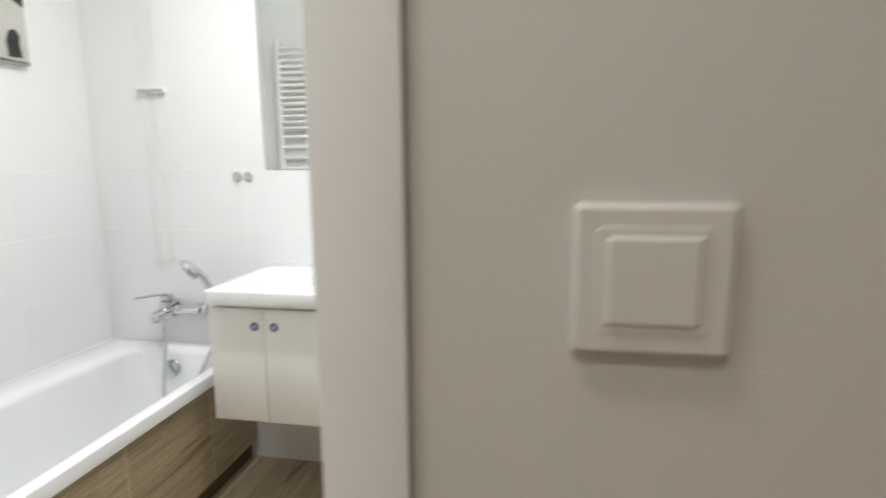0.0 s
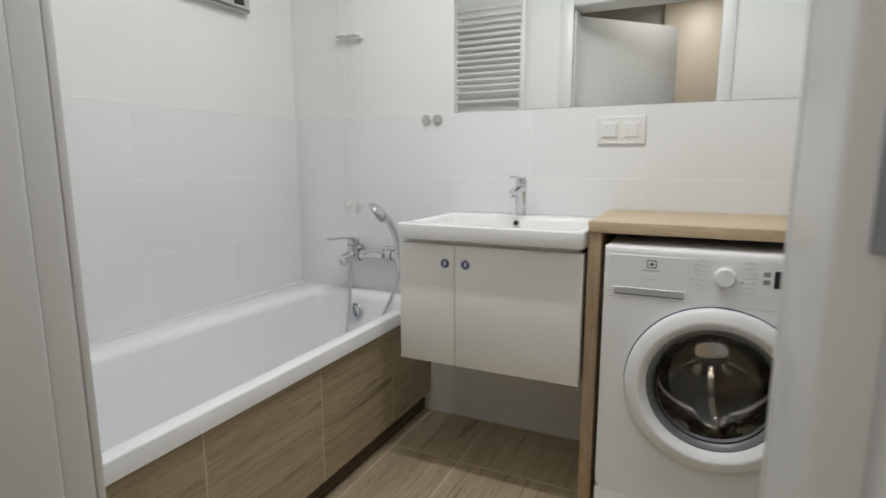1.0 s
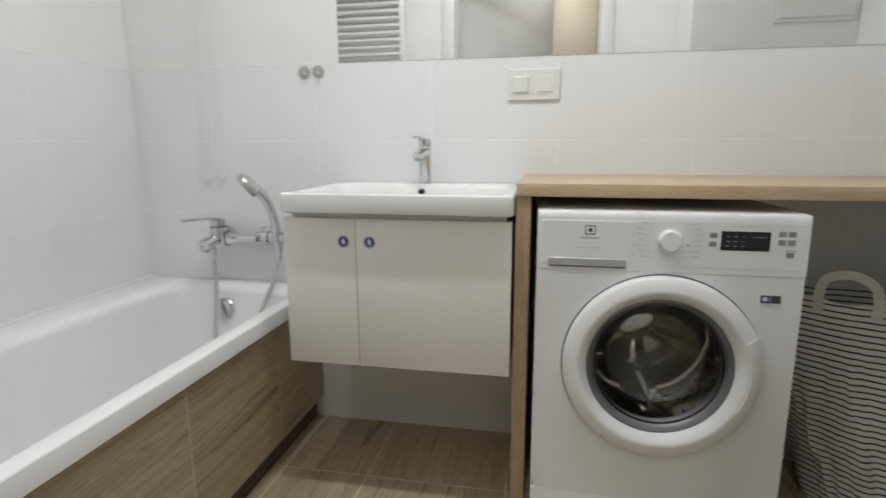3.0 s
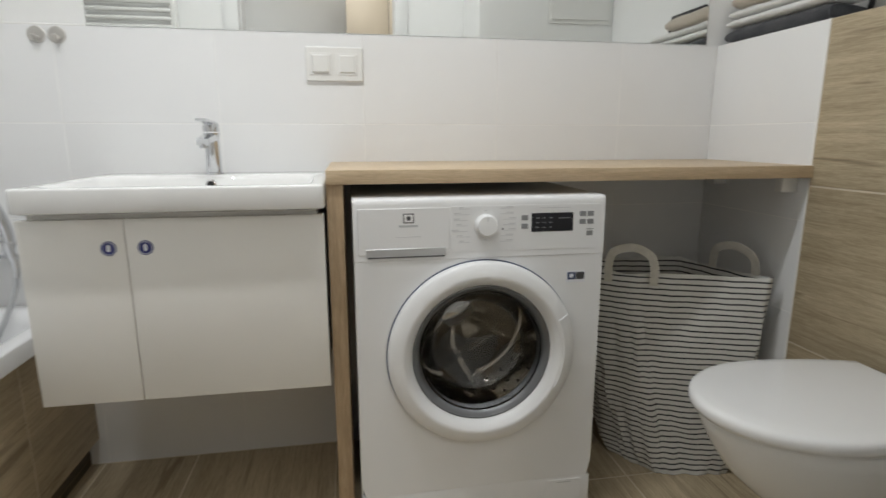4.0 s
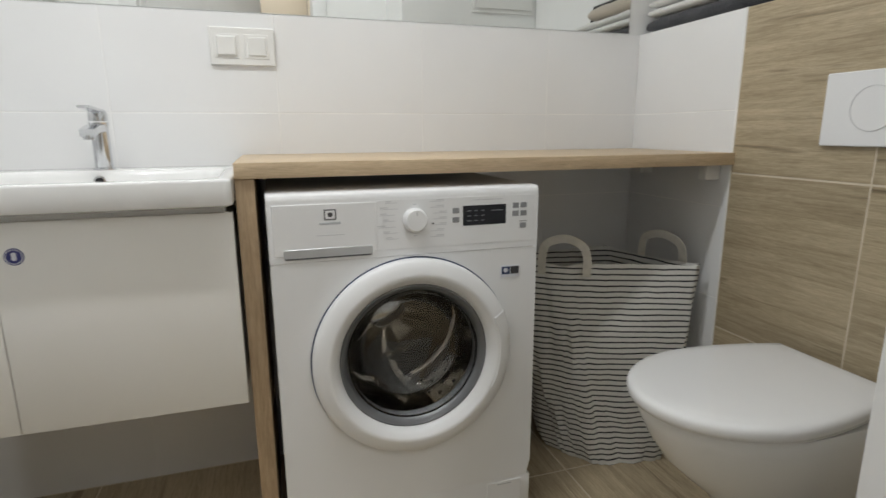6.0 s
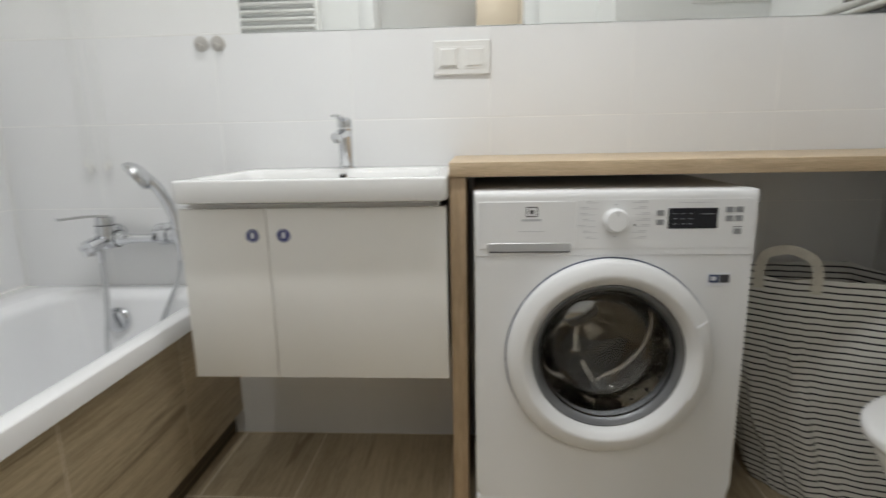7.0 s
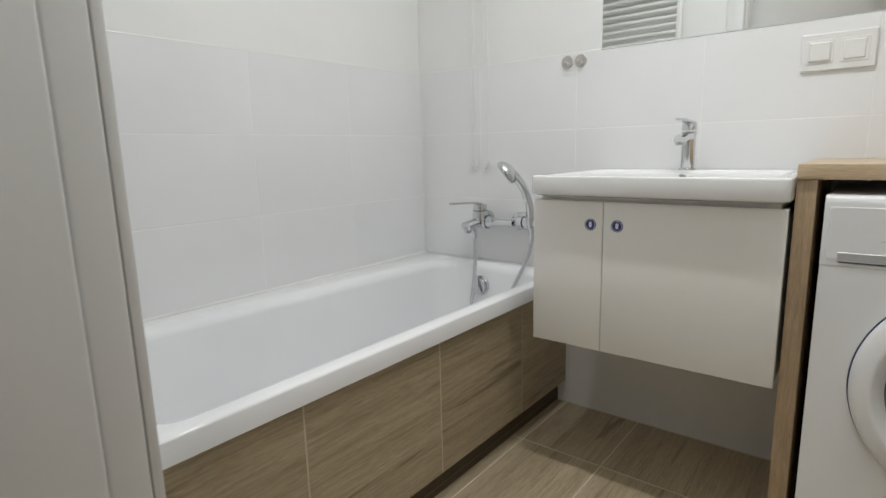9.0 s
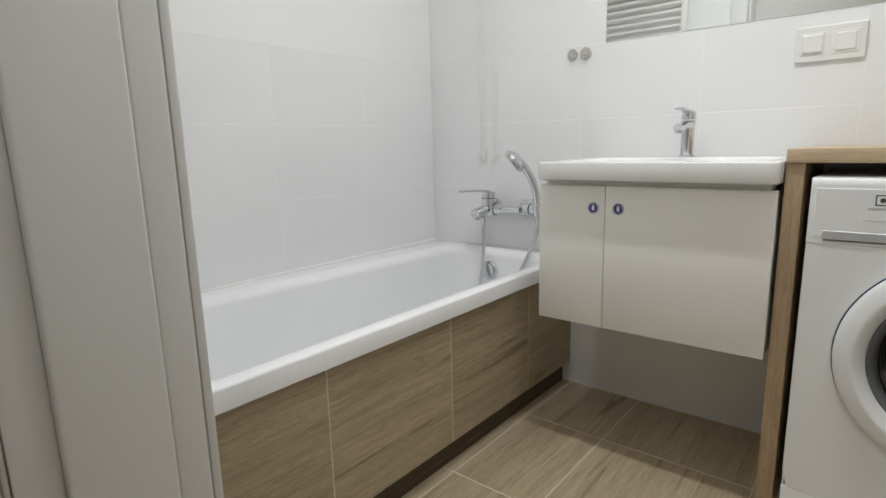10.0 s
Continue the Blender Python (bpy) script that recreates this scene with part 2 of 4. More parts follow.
def box(x0, x1, y0, y1, z0, z1, bevel=0.0, seg=2, bm=None):
    out = bm or bmesh.new()
    b = bmesh.new()
    bmesh.ops.create_cube(b, size=1.0)
    for v in b.verts:
        v.co = ((x0 + x1) / 2 + v.co.x * (x1 - x0), (y0 + y1) / 2 + v.co.y * (y1 - y0), (z0 + z1) / 2 + v.co.z * (z1 - z0))
    if bevel:
        bmesh.ops.bevel(b, geom=b.edges[:], offset=bevel, segments=seg, profile=0.5, affect="EDGES")
    return merge(out, b)


def merge(out, b, m=None):
    idx = [out.verts.new((m @ v.co) if m else v.co) for v in b.verts]
    b.verts.index_update()
    for f in b.faces:
        out.faces.new([idx[v.index] for v in f.verts])
    b.free()
    return out


def loft(loops, cap0=True, cap1=True, bm=None, wrap=False):
    out = bm or bmesh.new()
    rows = [[out.verts.new(p) for p in lp] for lp in loops]
    pairs = list(zip(rows, rows[1:])) + ([(rows[-1], rows[0])] if wrap else [])
    for a, b in pairs:
        n = len(a)
        for i in range(n):
            out.faces.new((a[i], a[(i + 1) % n], b[(i + 1) % n], b[i]))
    if cap0 and not wrap:
        out.faces.new(list(reversed(rows[0])))
    if cap1 and not wrap:
        out.faces.new(rows[-1])
    return out


def basis(d):
    d = Vector(d).normalized()
    a = Vector((0, 0, 1)) if abs(d.z) < 0.9 else Vector((1, 0, 0))
    u = d.cross(a).normalized()
    return d, u, d.cross(u)


def lathe(profile, at, axis, seg=48, bm=None, cap0=True, cap1=True, wrap=False):
    """profile: (radius, distance along the axis)."""
    d, u, w = basis(axis)
    at = Vector(at)
    loops = [[at + d * h + (u * math.cos(a) + w * math.sin(a)) * max(r, 1e-4) for a in [2 * math.pi * i / seg for i in range(seg)]] for r, h in profile]
    return loft(loops, cap0, cap1, bm, wrap)


def rod(p0, p1, r, seg=16, bm=None, bevel=0.0, r1=None):
    p0, p1 = Vector(p0), Vector(p1)
    n, e = (p1 - p0).length, r if r1 is None else r1
    prof = [(r, 0), (e, n)] if not bevel else [(r - bevel, 0), (r, bevel), (e, n - bevel), (e - bevel, n)]
    return lathe(prof, p0, p1 - p0, seg, bm)


def smooth_path(points, n=10):
    pts = [Vector(p) for p in points]
    ext = [pts[0] * 2 - pts[1]] + pts + [pts[-1] * 2 - pts[-2]]
    out = []
    for i in range(len(pts) - 1):
        a, b, c, d = ext[i:i + 4]
        for k in range(n):
            t = k / n
            out.append(0.5 * ((2 * b) + (c - a) * t + (2 * a - 5 * b + 4 * c - d) * t * t + (3 * b - a - 3 * c + d) * t ** 3))
    return out + [pts[-1]]


def sweep(points, section, n=10, up=(0, 1, 0), bm=None, scale=None):
    """section: (side, up) outline carried along a smooth path."""
    path = smooth_path(points, n)
    loops = []
    for i, p in enumerate(path):
        d = (path[min(i + 1, len(path) - 1)] - path[max(i - 1, 0)]).normalized()
        s = d.cross(Vector(up)).normalized()
        w = s.cross(d)
        k = scale(i / (len(path) - 1)) if scale else 1.0
        loops.append([p + s * a * k + w * b * k for a, b in section])
    return loft(loops, True, True, bm)


def ring_section(r, seg=10):
    return [(r * math.cos(2 * math.pi * i / seg), r * math.sin(2 * math.pi * i / seg)) for i in range(seg)]


def rrect(x0, x1, y0, y1, r, z, n=8):
    out = []
    for cx, cy, a0 in ((x1 - r, y1 - r, 0), (x0 + r, y1 - r, 90), (x0 + r, y0 + r, 180), (x1 - r, y0 + r, 270)):
        for i in range(n + 1):
            a = radians(a0 + 90 * i / n)
            out.append((cx + r * math.cos(a), cy + r * math.sin(a), z))
    return out


def plate(x0, x1, z0, z1, y0, y1, r, edge=0.0015, bm=None):
    """An upright slab with rounded corners whose face looks to -y; y0 is its face, y1 its back."""
    def loop(inset, y):
        return [(x, y, z) for x, z, _ in rrect(x0 + inset, x1 - inset, z0 + inset, z1 - inset, max(r - inset, 0.0004), 0, 4)]
    return loft([loop(0, y1), loop(0, y0 + edge), loop(edge, y0)], True, True, bm)


WALL_BACK = Matrix(((1, 0, 0, 0), (0, 0, -1, 0), (0, 1, 0, 0), (0, 0, 0, 1)))
WALL_LEFT = Matrix(((0, 0, 1, 0), (1, 0, 0, 0), (0, 1, 0, 0), (0, 0, 0, 1)))
WALL_RIGHT = Matrix(((0, 0, -1, 0), (-1, 0, 0, 0), (0, 1, 0, 0), (0, 0, 0, 1)))
FLOOR_LONG_Y = Matrix(((0, -1, 0, 0), (1, 0, 0, 0), (0, 0, 1, 0), (0, 0, 0, 1)))
TILE_MESHES = {}


def tile_mesh(w, h, deep, material, soft):
    key = (round(w, 4), round(h, 4), deep, material.name)
    if key not in TILE_MESHES:
        def lp(i, z):
            return [(-w / 2 + i, -h / 2 + i, z), (w / 2 - i, -h / 2 + i, z), (w / 2 - i, h / 2 - i, z), (-w / 2 + i, h / 2 - i, z)]
        bm = loft([lp(0, -deep), lp(0, -soft), lp(soft * 0.35, -soft * 0.3), lp(soft, 0)], False, True)
        me = bpy.data.meshes.new("tile")
        bmesh.ops.recalc_face_normals(bm, faces=bm.faces)
        bm.to_mesh(me)
        bm.free()
        me.materials.append(material)
        TILE_MESHES[key] = me
    return TILE_MESHES[key]


def lay_tile(parent, material, turn, at, w, h, deep=0.008, soft=0.0015):
    """One tile: at is the middle of its face, turn the way it faces."""
    ob = new("tile", tile_mesh(w, h, deep, material, soft))
    ob.parent = parent
    if parent.parent is None:
        ob.matrix_parent_inverse = Matrix.Translation(parent.location).inverted()
    jit = Matrix.Translation((0, 0, random.uniform(-0.0003, 0.0))) @ Euler((random.uniform(-0.0012, 0.0012), random.uniform(-0.0012, 0.0012), 0)).to_matrix().to_4x4()
    ob.matrix_basis = Matrix.Translation(at) @ turn @ jit
    return ob


def structure(name, bm, material, label, category, smooth=0):
    return tagged(part(name, bm, material, None, label, smooth), label, category, "", "structure")


# ---- the room ----
TOP = 1.27          # top of the tiling, foot of the mirror
RIGHT = 2.64        # face of the boxed-in wall behind the toilet
SHAFT_X, SHAFT_Y = 2.13, -1.165
DOOR_IN, DOOR_OUT = -1.557, -1.765

floor = structure("floor", box(-0.12, 3.0, -1.66, 0.12, -0.12, -0.0012), GROUT_WOOD, "bathroom floor of oak-look tiles with beige joints", "floor")
hall_floor = structure("floor_hall", box(-0.7, 3.5, -3.42, -1.662, -0.12, 0.0), LAMINATE, "light oak laminate floor of the hall", "floor")
wall_back = structure("wall_back", box(-0.12, 3.0, 0.008, 0.12, -0.0, CEIL), PAINT, "white wall, tiled to chest height under a mirror", "wall")
wall_left = structure("wall_left", box(-0.12, -0.008, -1.66, 0.006, 0.0, CEIL), PAINT, "white wall above the bath, tiled below", "wall")
wall_right = structure("wall_right", box(2.86, 3.0, -1.66, 0.006, 0.0, CEIL), PAINT, "white painted wall behind the ledge", "wall")
wall_ledge = structure("wall_ledge", box(RIGHT + 0.008, 2.858, SHAFT_Y + 0.002, 0.006, 0.0, TOP - 0.012), GROUT_WOOD, "boxed-in low wall with a ledge, oak-look and white tiles", "wall")
part("ledge_top", box(RIGHT + 0.0082, 2.859, SHAFT_Y + 0.003, 0.0055, TOP - 0.0115, TOP - 0.0004), TILE_WHITE, wall_ledge, "white glazed ledge")
wall_shaft = structure("wall_shaft", box(SHAFT_X + 0.008, 2.859, DOOR_IN + 0.001, SHAFT_Y - 0.008, 0.0, CEIL), PAINT, "white pipe shaft beside the toilet, tiled below", "wall")
ceiling = structure("ceiling", box(-0.12, 3.0, -1.66, 0.12, CEIL + 0.002, CEIL + 0.12), PAINT, "plain white painted ceiling", "ceiling")

JAMB_L, JAMB_R, HEAD = 0.885, 1.776, 2.05
bm = box(-0.12, JAMB_L, -1.66, DOOR_IN, 0.0, CEIL)
box(JAMB_R, 3.0, -1.66, DOOR_IN, 0.0, CEIL, bm=bm)
box(JAMB_L, JAMB_R, -1.66, DOOR_IN, HEAD, CEIL, bm=bm)
wall_door = structure("wall_door", bm, PAINT, "white wall with the doorway, inside the bathroom", "wall")
bm = box(-0.7, JAMB_L, DOOR_OUT, -1.661, 0.0, CEIL)
box(JAMB_R, 3.5, DOOR_OUT, -1.661, 0.0, CEIL, bm=bm)
box(JAMB_L, JAMB_R, DOOR_OUT, -1.661, HEAD, CEIL, bm=bm)
wall_hall = structure("wall_hall", bm, PAINT_HALL, "beige painted hall wall beside the bathroom door", "wall")
structure("wall_hall_far", box(-0.7, 3.5, -3.42, -3.3, 0.0, CEIL), PAINT_HALL, "beige painted wall across the hall", "wall")
structure("wall_hall_west", box(-0.7, -0.58, -3.299, -1.766, 0.0, CEIL), PAINT_HALL, "beige painted end wall of the hall", "wall")
structure("wall_hall_east", box(3.38, 3.5, -3.299, -1.766, 0.0, CEIL), PAINT_HALL, "beige painted end wall of the hall", "wall")
structure("ceiling_hall", box(-0.7, 3.5, -3.42, -1.662, CEIL + 0.002, CEIL + 0.12), PAINT, "white painted hall ceiling", "ceiling")

for nm, b, par in (("grout", box(0.0, RIGHT + 0.006, 0.0006, 0.0078, 0.0, TOP - 0.002), wall_back),
                   ("grout", box(-0.0078, -0.0006, -1.5565, 0.0, 0.0, TOP - 0.002), wall_left),
                   ("grout", box(RIGHT + 0.0006, RIGHT + 0.0078, -0.419, 0.0, 0.0, TOP - 0.002), wall_ledge),
                   ("grout", box(SHAFT_X + 0.0006, SHAFT_X + 0.0078, DOOR_IN + 0.001, SHAFT_Y - 0.002, 0.0, TOP - 0.002), wall_shaft),
                   ("grout", box(SHAFT_X + 0.002, RIGHT, SHAFT_Y - 0.0078, SHAFT_Y - 0.0006, 0.0, TOP - 0.002), wall_shaft)):
    part(nm, b, GROUT, par)
part("wood_grout", box(RIGHT + 0.0006, RIGHT + 0.0078, SHAFT_Y + 0.003, -0.4195, 0.0, TOP - 0.002), GROUT_WOOD, wall_ledge)
part("corner_strip", box(RIGHT - 0.001, RIGHT + 0.007, -0.4225, -0.4175, 0.0, TOP - 0.0005), GROUT, wall_ledge)
part("edge_sealant", rod((0.0, 0.0035, TOP + 0.0005), (0.789, 0.0035, TOP + 0.0005), 0.0036, 8), PLASTIC, wall_back)
part("edge_sealant", rod((-0.0035, -1.556, TOP + 0.0005), (-0.0035, 0.0, TOP + 0.0005), 0.0036, 8), PLASTIC, wall_left)
part("corner_sealant", rod((0.0015, -0.0015, 0.516), (0.0015, -0.0015, TOP), 0.0035, 8), PLASTIC, wall_left)


# ---- doorway ----
def doorway():
    d = thing("door_1", (1.33, -1.66, 0.0), "white door frame with an open white door leaf", "door", "", "structure")
    part("lining", box(JAMB_L, 0.904, DOOR_OUT - 0.001, -1.72, 0, 2.03, 0.002), TRIM, d)
    part("door_stop", box(JAMB_L, 0.92, -1.72, -1.604, 0, 2.024, 0.004, 3), TRIM, d)
    part("lining_nose", box(JAMB_L, 0.911, -1.603, DOOR_IN, 0, 2.03, 0.005, 3), TRIM, d)
    part("architrave", box(0.832, 0.911, DOOR_IN + 0.0005, DOOR_IN + 0.013, 0, 2.115, 0.003), TRIM, d)
    part("outer_architrave", box(0.832, 0.900, DOOR_OUT - 0.0085, DOOR_OUT - 0.0015, 0, 2.115, 0.003), TRIM, d)
    part("lining", box(1.765, JAMB_R, DOOR_OUT - 0.001, -1.70, 0, 2.03, 0.002), TRIM, d)
    part("door_stop", box(1.742, JAMB_R, -1.70, -1.604, 0, 2.024, 0.004, 3), TRIM, d)
    part("lining_nose", box(1.745, JAMB_R, -1.603, DOOR_IN, 0, 2.03, 0.005, 3), TRIM, d)
    part("architrave", box(1.744, 1.815, DOOR_IN + 0.0005, DOOR_IN + 0.013, 0, 2.115, 0.003), TRIM, d)
    part("outer_architrave", box(1.7655, 1.822, DOOR_OUT - 0.0085, DOOR_OUT - 0.0015, 0, 2.115, 0.003), TRIM, d)
    part("head_lining", box(JAMB_L, JAMB_R, -1.72, DOOR_IN, 2.025, HEAD, 0.003), TRIM, d)
    part("head_architrave", box(0.912, 1.743, DOOR_IN + 0.0005, DOOR_IN + 0.013, 2.03, 2.115, 0.003), TRIM, d)
    part("head_outer_architrave", box(0.9005, 1.765, DOOR_OUT - 0.0085, DOOR_OUT - 0.0015, 2.035, 2.115, 0.003), TRIM, d)
    strike = box(1.7560, 1.7655, -1.7022, -1.6985, 1.043, 1.262, 0.0008)
    box(1.7632, 1.7665, -1.713, -1.7022, 1.043, 1.262, 0.0008, bm=strike)
    part("strike_plate", strike, SATIN, d, "satin metal strike plate")
    leaf = bmesh.new()
    turn = Matrix.Translation((0.907, -1.775, 0)) @ Matrix.Rotation(radians(-46), 4, "Z")
    merge(leaf, box(0, 0.83, -0.04, 0, 0.012, 2.022, 0.003), turn)
    part("door_leaf", leaf, TRIM, d, "white door leaf standing half open into the hall")


doorway()


def wall_switch():
    s = thing("light_switch", (1.955, DOOR_OUT, 1.238), "square cream plastic light switch on the beige wall", "light switch")
    y = DOOR_OUT
    part("frame", plate(1.914, 1.996, 1.197, 1.279, y - 0.009, y - 0.0002, 0.004, 0.003), SWITCH_CREAM, s)
    part("inner_frame", plate(1.926, 1.984, 1.209, 1.267, y - 0.0097, y - 0.008, 0.003, 0.0006), SWITCH_CREAM, s)
    part("rocker", plate(1.931, 1.979, 1.214, 1.262, y - 0.0120, y - 0.009, 0.002, 0.0018), SWITCH_CREAM, s)


wall_switch()


# ---- bath ----
def bathtub():
    t = thing("bathtub", (0.35, -0.775, 0.0), "white acrylic built-in bathtub with a flat rim", "bathtub")
    x0, x1, y0, y1 = 0.0015, 0.701, -1.552, -0.0015
    lip = []
    for i in range(10):
        a = math.pi / 2 * i / 9
        k, d = math.sin(a), 1 - math.cos(a)
        lip.append(rrect(0.034 + 0.052 * k, 0.664 - 0.032 * k, -1.49 + 0.047 * k, -0.045 - 0.033 * k, 0.075 + 0.025 * k, 0.5168 - 0.036 * d))
    loops = [rrect(x0, x1, y0, y1, 0.012, 0.4705), rrect(x0, x1, y0, y1, 0.014, 0.5125),
             rrect(x0 + 0.0012, x1 - 0.0012, y0 + 0.0012, y1 - 0.0012, 0.014, 0.5153), rrect(x0 + 0.0045, x1 - 0.0045, y0 + 0.0045, y1 - 0.0045, 0.016, 0.517),
             *lip,
             rrect(0.099, 0.620, -1.395, -0.090, 0.115, 0.40), rrect(0.114, 0.603, -1.31, -0.105, 0.13, 0.26),
             rrect(0.130, 0.585, -1.245, -0.122, 0.14, 0.165), rrect(0.155, 0.555, -1.195, -0.15, 0.14, 0.125), rrect(0.18, 0.51, -1.14, -0.2, 0.12, 0.113)]
    def taper(x, y, z):
        """The bowl narrows on the wall side towards the taps."""
        k = min(1.0, max(0.0, (y + 1.5) / 1.2))
        return (x + 0.09 * k * k * (3 - 2 * k) * max(0.0, (0.36 - x) / 0.3), y, z)

    loops = loops[:4] + [[taper(*p) for p in lp] for lp in loops[4:]]
    part("tub", loft(loops, False, True), ACRYLIC, t, "", 60)
    oy, oz = -0.088, 0.432
    ax = Vector((0, -1, 0.1)).normalized()
    part("overflow_cover", lathe([(0.030, 0.0), (0.0375, 0.002), (0.0385, 0.009), (0.036, 0.012), (0.0, 0.0135)], (0.36, oy, oz), ax, 40), CHROME, t, "round chrome overflow cover")
    part("overflow_slot", box(0.3545, 0.3585, oy - 0.0165, oy - 0.012, oz - 0.031, oz + 0.033, 0.0008, 1), RUBBER, t, "dark slot across the overflow cover")
    part("overflow_knob", loft([[(0.36 + r * math.sin(math.pi * i / 12), oy - d, oz + r * math.cos(math.pi * i / 12)) for i in range(13)] for r, d in ((0.031, 0.010), (0.031, 0.019), (0.029, 0.021))]), CHROME, t)
    part("drain", lathe([(0.034, 0.0), (0.034, 0.003), (0.028, 0.005), (0.0, 0.006)], (0.36, -0.27, 0.1135), (0, 0, 1), 32), CHROME, t)
    part("rim_sealant", rod((0.003, -1.55, 0.517), (0.003, -0.002, 0.517), 0.004, 8), PLASTIC, t)


bathtub()
bath_panel = structure("bath_panel", box(0.655, 0.6832, -1.556, -0.0005, 0.0865, 0.4700), GROUT_WOOD, "oak-look tiled apron under the bath rim", "bath panel")
part("toe_board", box(0.635, 0.652, -1.556, -0.0005, 0.0, 0.0855), TOE, bath_panel, "dark brown recessed toe board")
# A thin line, lighter than the toe board, low along its face.
part("toe_line", box(0.652, 0.6535, -1.556, -0.0008, 0.022, 0.0245), TOE_LINE, bath_panel, "thin lighter brown line along the toe board")


def bath_mixer():
    m = thing("bath_mixer", (0.42, -0.002, 0.68), "chrome single-lever bath mixer on the tiled wall", "tap")
    z, y = 0.685, -0.062
    body = lathe([(0.012, -0.006), (0.022, 0.0), (0.0255, 0.012), (0.0255, 0.052), (0.023, 0.062), (0.0165, 0.088), (0.0125, 0.118), (0.0125, 0.172), (0.0, 0.174)], (0.318, y, z - 0.004), (1, 0, 0), 30)
    part("body", body, CHROME, m)
    part("body_seam", lathe([(0.0262, 0.0), (0.0262, 0.0022), (0.024, 0.0022), (0.024, 0.0)], (0.376, y, z - 0.004), (1, 0, 0), 30, None, False, False, True), BLACK, m, "dark seam in the body")
    for x in (0.335, 0.485):
        part("wall_rosette", lathe([(0.034, 0.0), (0.034, 0.006), (0.030, 0.012), (0.018, 0.015), (0.016, 0.05)], (x, -0.002, z), (0, -1, 0), 32), CHROME, m)
    tower = lathe([(0.026, -0.030), (0.030, -0.022), (0.030, 0.026), (0.0275, 0.034), (0.0275, 0.040), (0.026, 0.0405), (0.026, 0.064), (0.0, 0.066)], (0.345, y - 0.006, z), (0, 0, 1), 36)
    part("cartridge_housing", tower, CHROME, m)
    part("lever_gap", lathe([(0.0285, 0.038), (0.0285, 0.0405), (0.024, 0.0405), (0.024, 0.038)], (0.345, y - 0.006, z), (0, 0, 1), 36, None, False, False, True), BLACK, m, "dark gap under the lever")
    lever = sweep([(0.352, y - 0.006, z + 0.066), (0.33, y - 0.04, z + 0.071), (0.30, y - 0.09, z + 0.072), (0.285, y - 0.118, z + 0.072)],
                  [(-0.011, -0.0035), (0.011, -0.0035), (0.011, 0.0035), (-0.011, 0.0035)], 6, (0, 0, 1))
    part("lever", lever, CHROME, m)
    spout = sweep([(0.345, y, z - 0.006), (0.337, y - 0.045, z - 0.010), (0.330, y - 0.082, z - 0.018)],
                  [(a * 1.0, b * 0.8) for a, b in ring_section(0.025, 16)], 6, (0, 0, 1))
    rod((0.331, y - 0.07, z - 0.02), (0.331, y - 0.07, z - 0.042), 0.0145, 18, spout)
    part("spout", spout, CHROME, m)
    part("diverter", rod((0.402, y - 0.010, z + 0.004), (0.402, y - 0.028, z + 0.004), 0.0075, 20, None, 0.002), CHROME, m)
    part("hose_union", rod((0.335, y - 0.03, z - 0.015), (0.335, y - 0.03, z - 0.058), 0.0085, 16, None, 0.001), CHROME, m)


def hand_shower():
    s = thing("hand_shower", (0.565, -0.05, 0.66), "chrome hand shower in its wall holder with a grey hose", "shower head")
    part("wall_disc", lathe([(0.034, 0.0), (0.034, 0.012), (0.031, 0.022), (0.019, 0.027), (0.019, 0.045)], (0.512, -0.002, 0.688), (0, -1, 0.0), 32), CHROME, s)
    part("holder", rod((0.505, -0.052, 0.688), (0.600, -0.06, 0.688), 0.0225, 28, None, 0.003), CHROME, s)
    part("holder_cap", rod((0.6002, -0.06, 0.688), (0.606, -0.0605, 0.688), 0.0205, 24, None, 0.002), RUBBER, s, "dark grey end cap")
    part("holder_band", rod((0.533, -0.0545, 0.688), (0.538, -0.055, 0.688), 0.0231, 28), BLACK, s)
    part("cradle", rod((0.572, -0.07, 0.668), (0.568, -0.074, 0.712), 0.0165, 24, None, 0.002, 0.0155), CHROME, s)
    handle = sweep([(0.573, -0.066, 0.640), (0.571, -0.070, 0.69), (0.566, -0.078, 0.76), (0.548, -0.092, 0.822), (0.522, -0.106, 0.862), (0.500, -0.116, 0.884)],
                   ring_section(0.0145, 18), 7, (0, 1, 0), None, lambda t: 0.85 + 0.35 * t)
    part("handle", handle, CHROME, s)
    ax = Vector((-0.62, -0.42, -0.55)).normalized()
    head_at = Vector((0.498, -0.118, 0.874))
    part("spray_head", lathe([(0.010, -0.028), (0.030, -0.020), (0.044, -0.008), (0.048, 0.002), (0.0465, 0.010), (0.042, 0.012), (0.0, 0.0125)], head_at, ax, 36), CHROME, s)
    part("spray_face", lathe([(0.038, 0.0118), (0.0375, 0.0142), (0.0, 0.0145)], head_at, ax, 32), SILVER, s)
    hose = sweep([(0.335, -0.092, 0.63), (0.338, -0.096, 0.56), (0.348, -0.118, 0.47), (0.362, -0.16, 0.36), (0.40, -0.2, 0.27), (0.455, -0.19, 0.29), (0.498, -0.15, 0.38), (0.532, -0.105, 0.48), (0.562, -0.076, 0.57), (0.573, -0.067, 0.64)],
                 ring_section(0.0068, 12), 9, (0, 1, 0))
    part("hose", hose, SILVER, s, "grey ribbed shower hose")
    for p, q in (((0.335, -0.092, 0.648), (0.335, -0.093, 0.612)), ((0.5735, -0.066, 0.648), (0.570, -0.069, 0.612))):
        part("hose_nut", rod(p, q, 0.0095, 16, None, 0.0015, 0.0075), CHROME, s)


bath_mixer()
hand_shower()


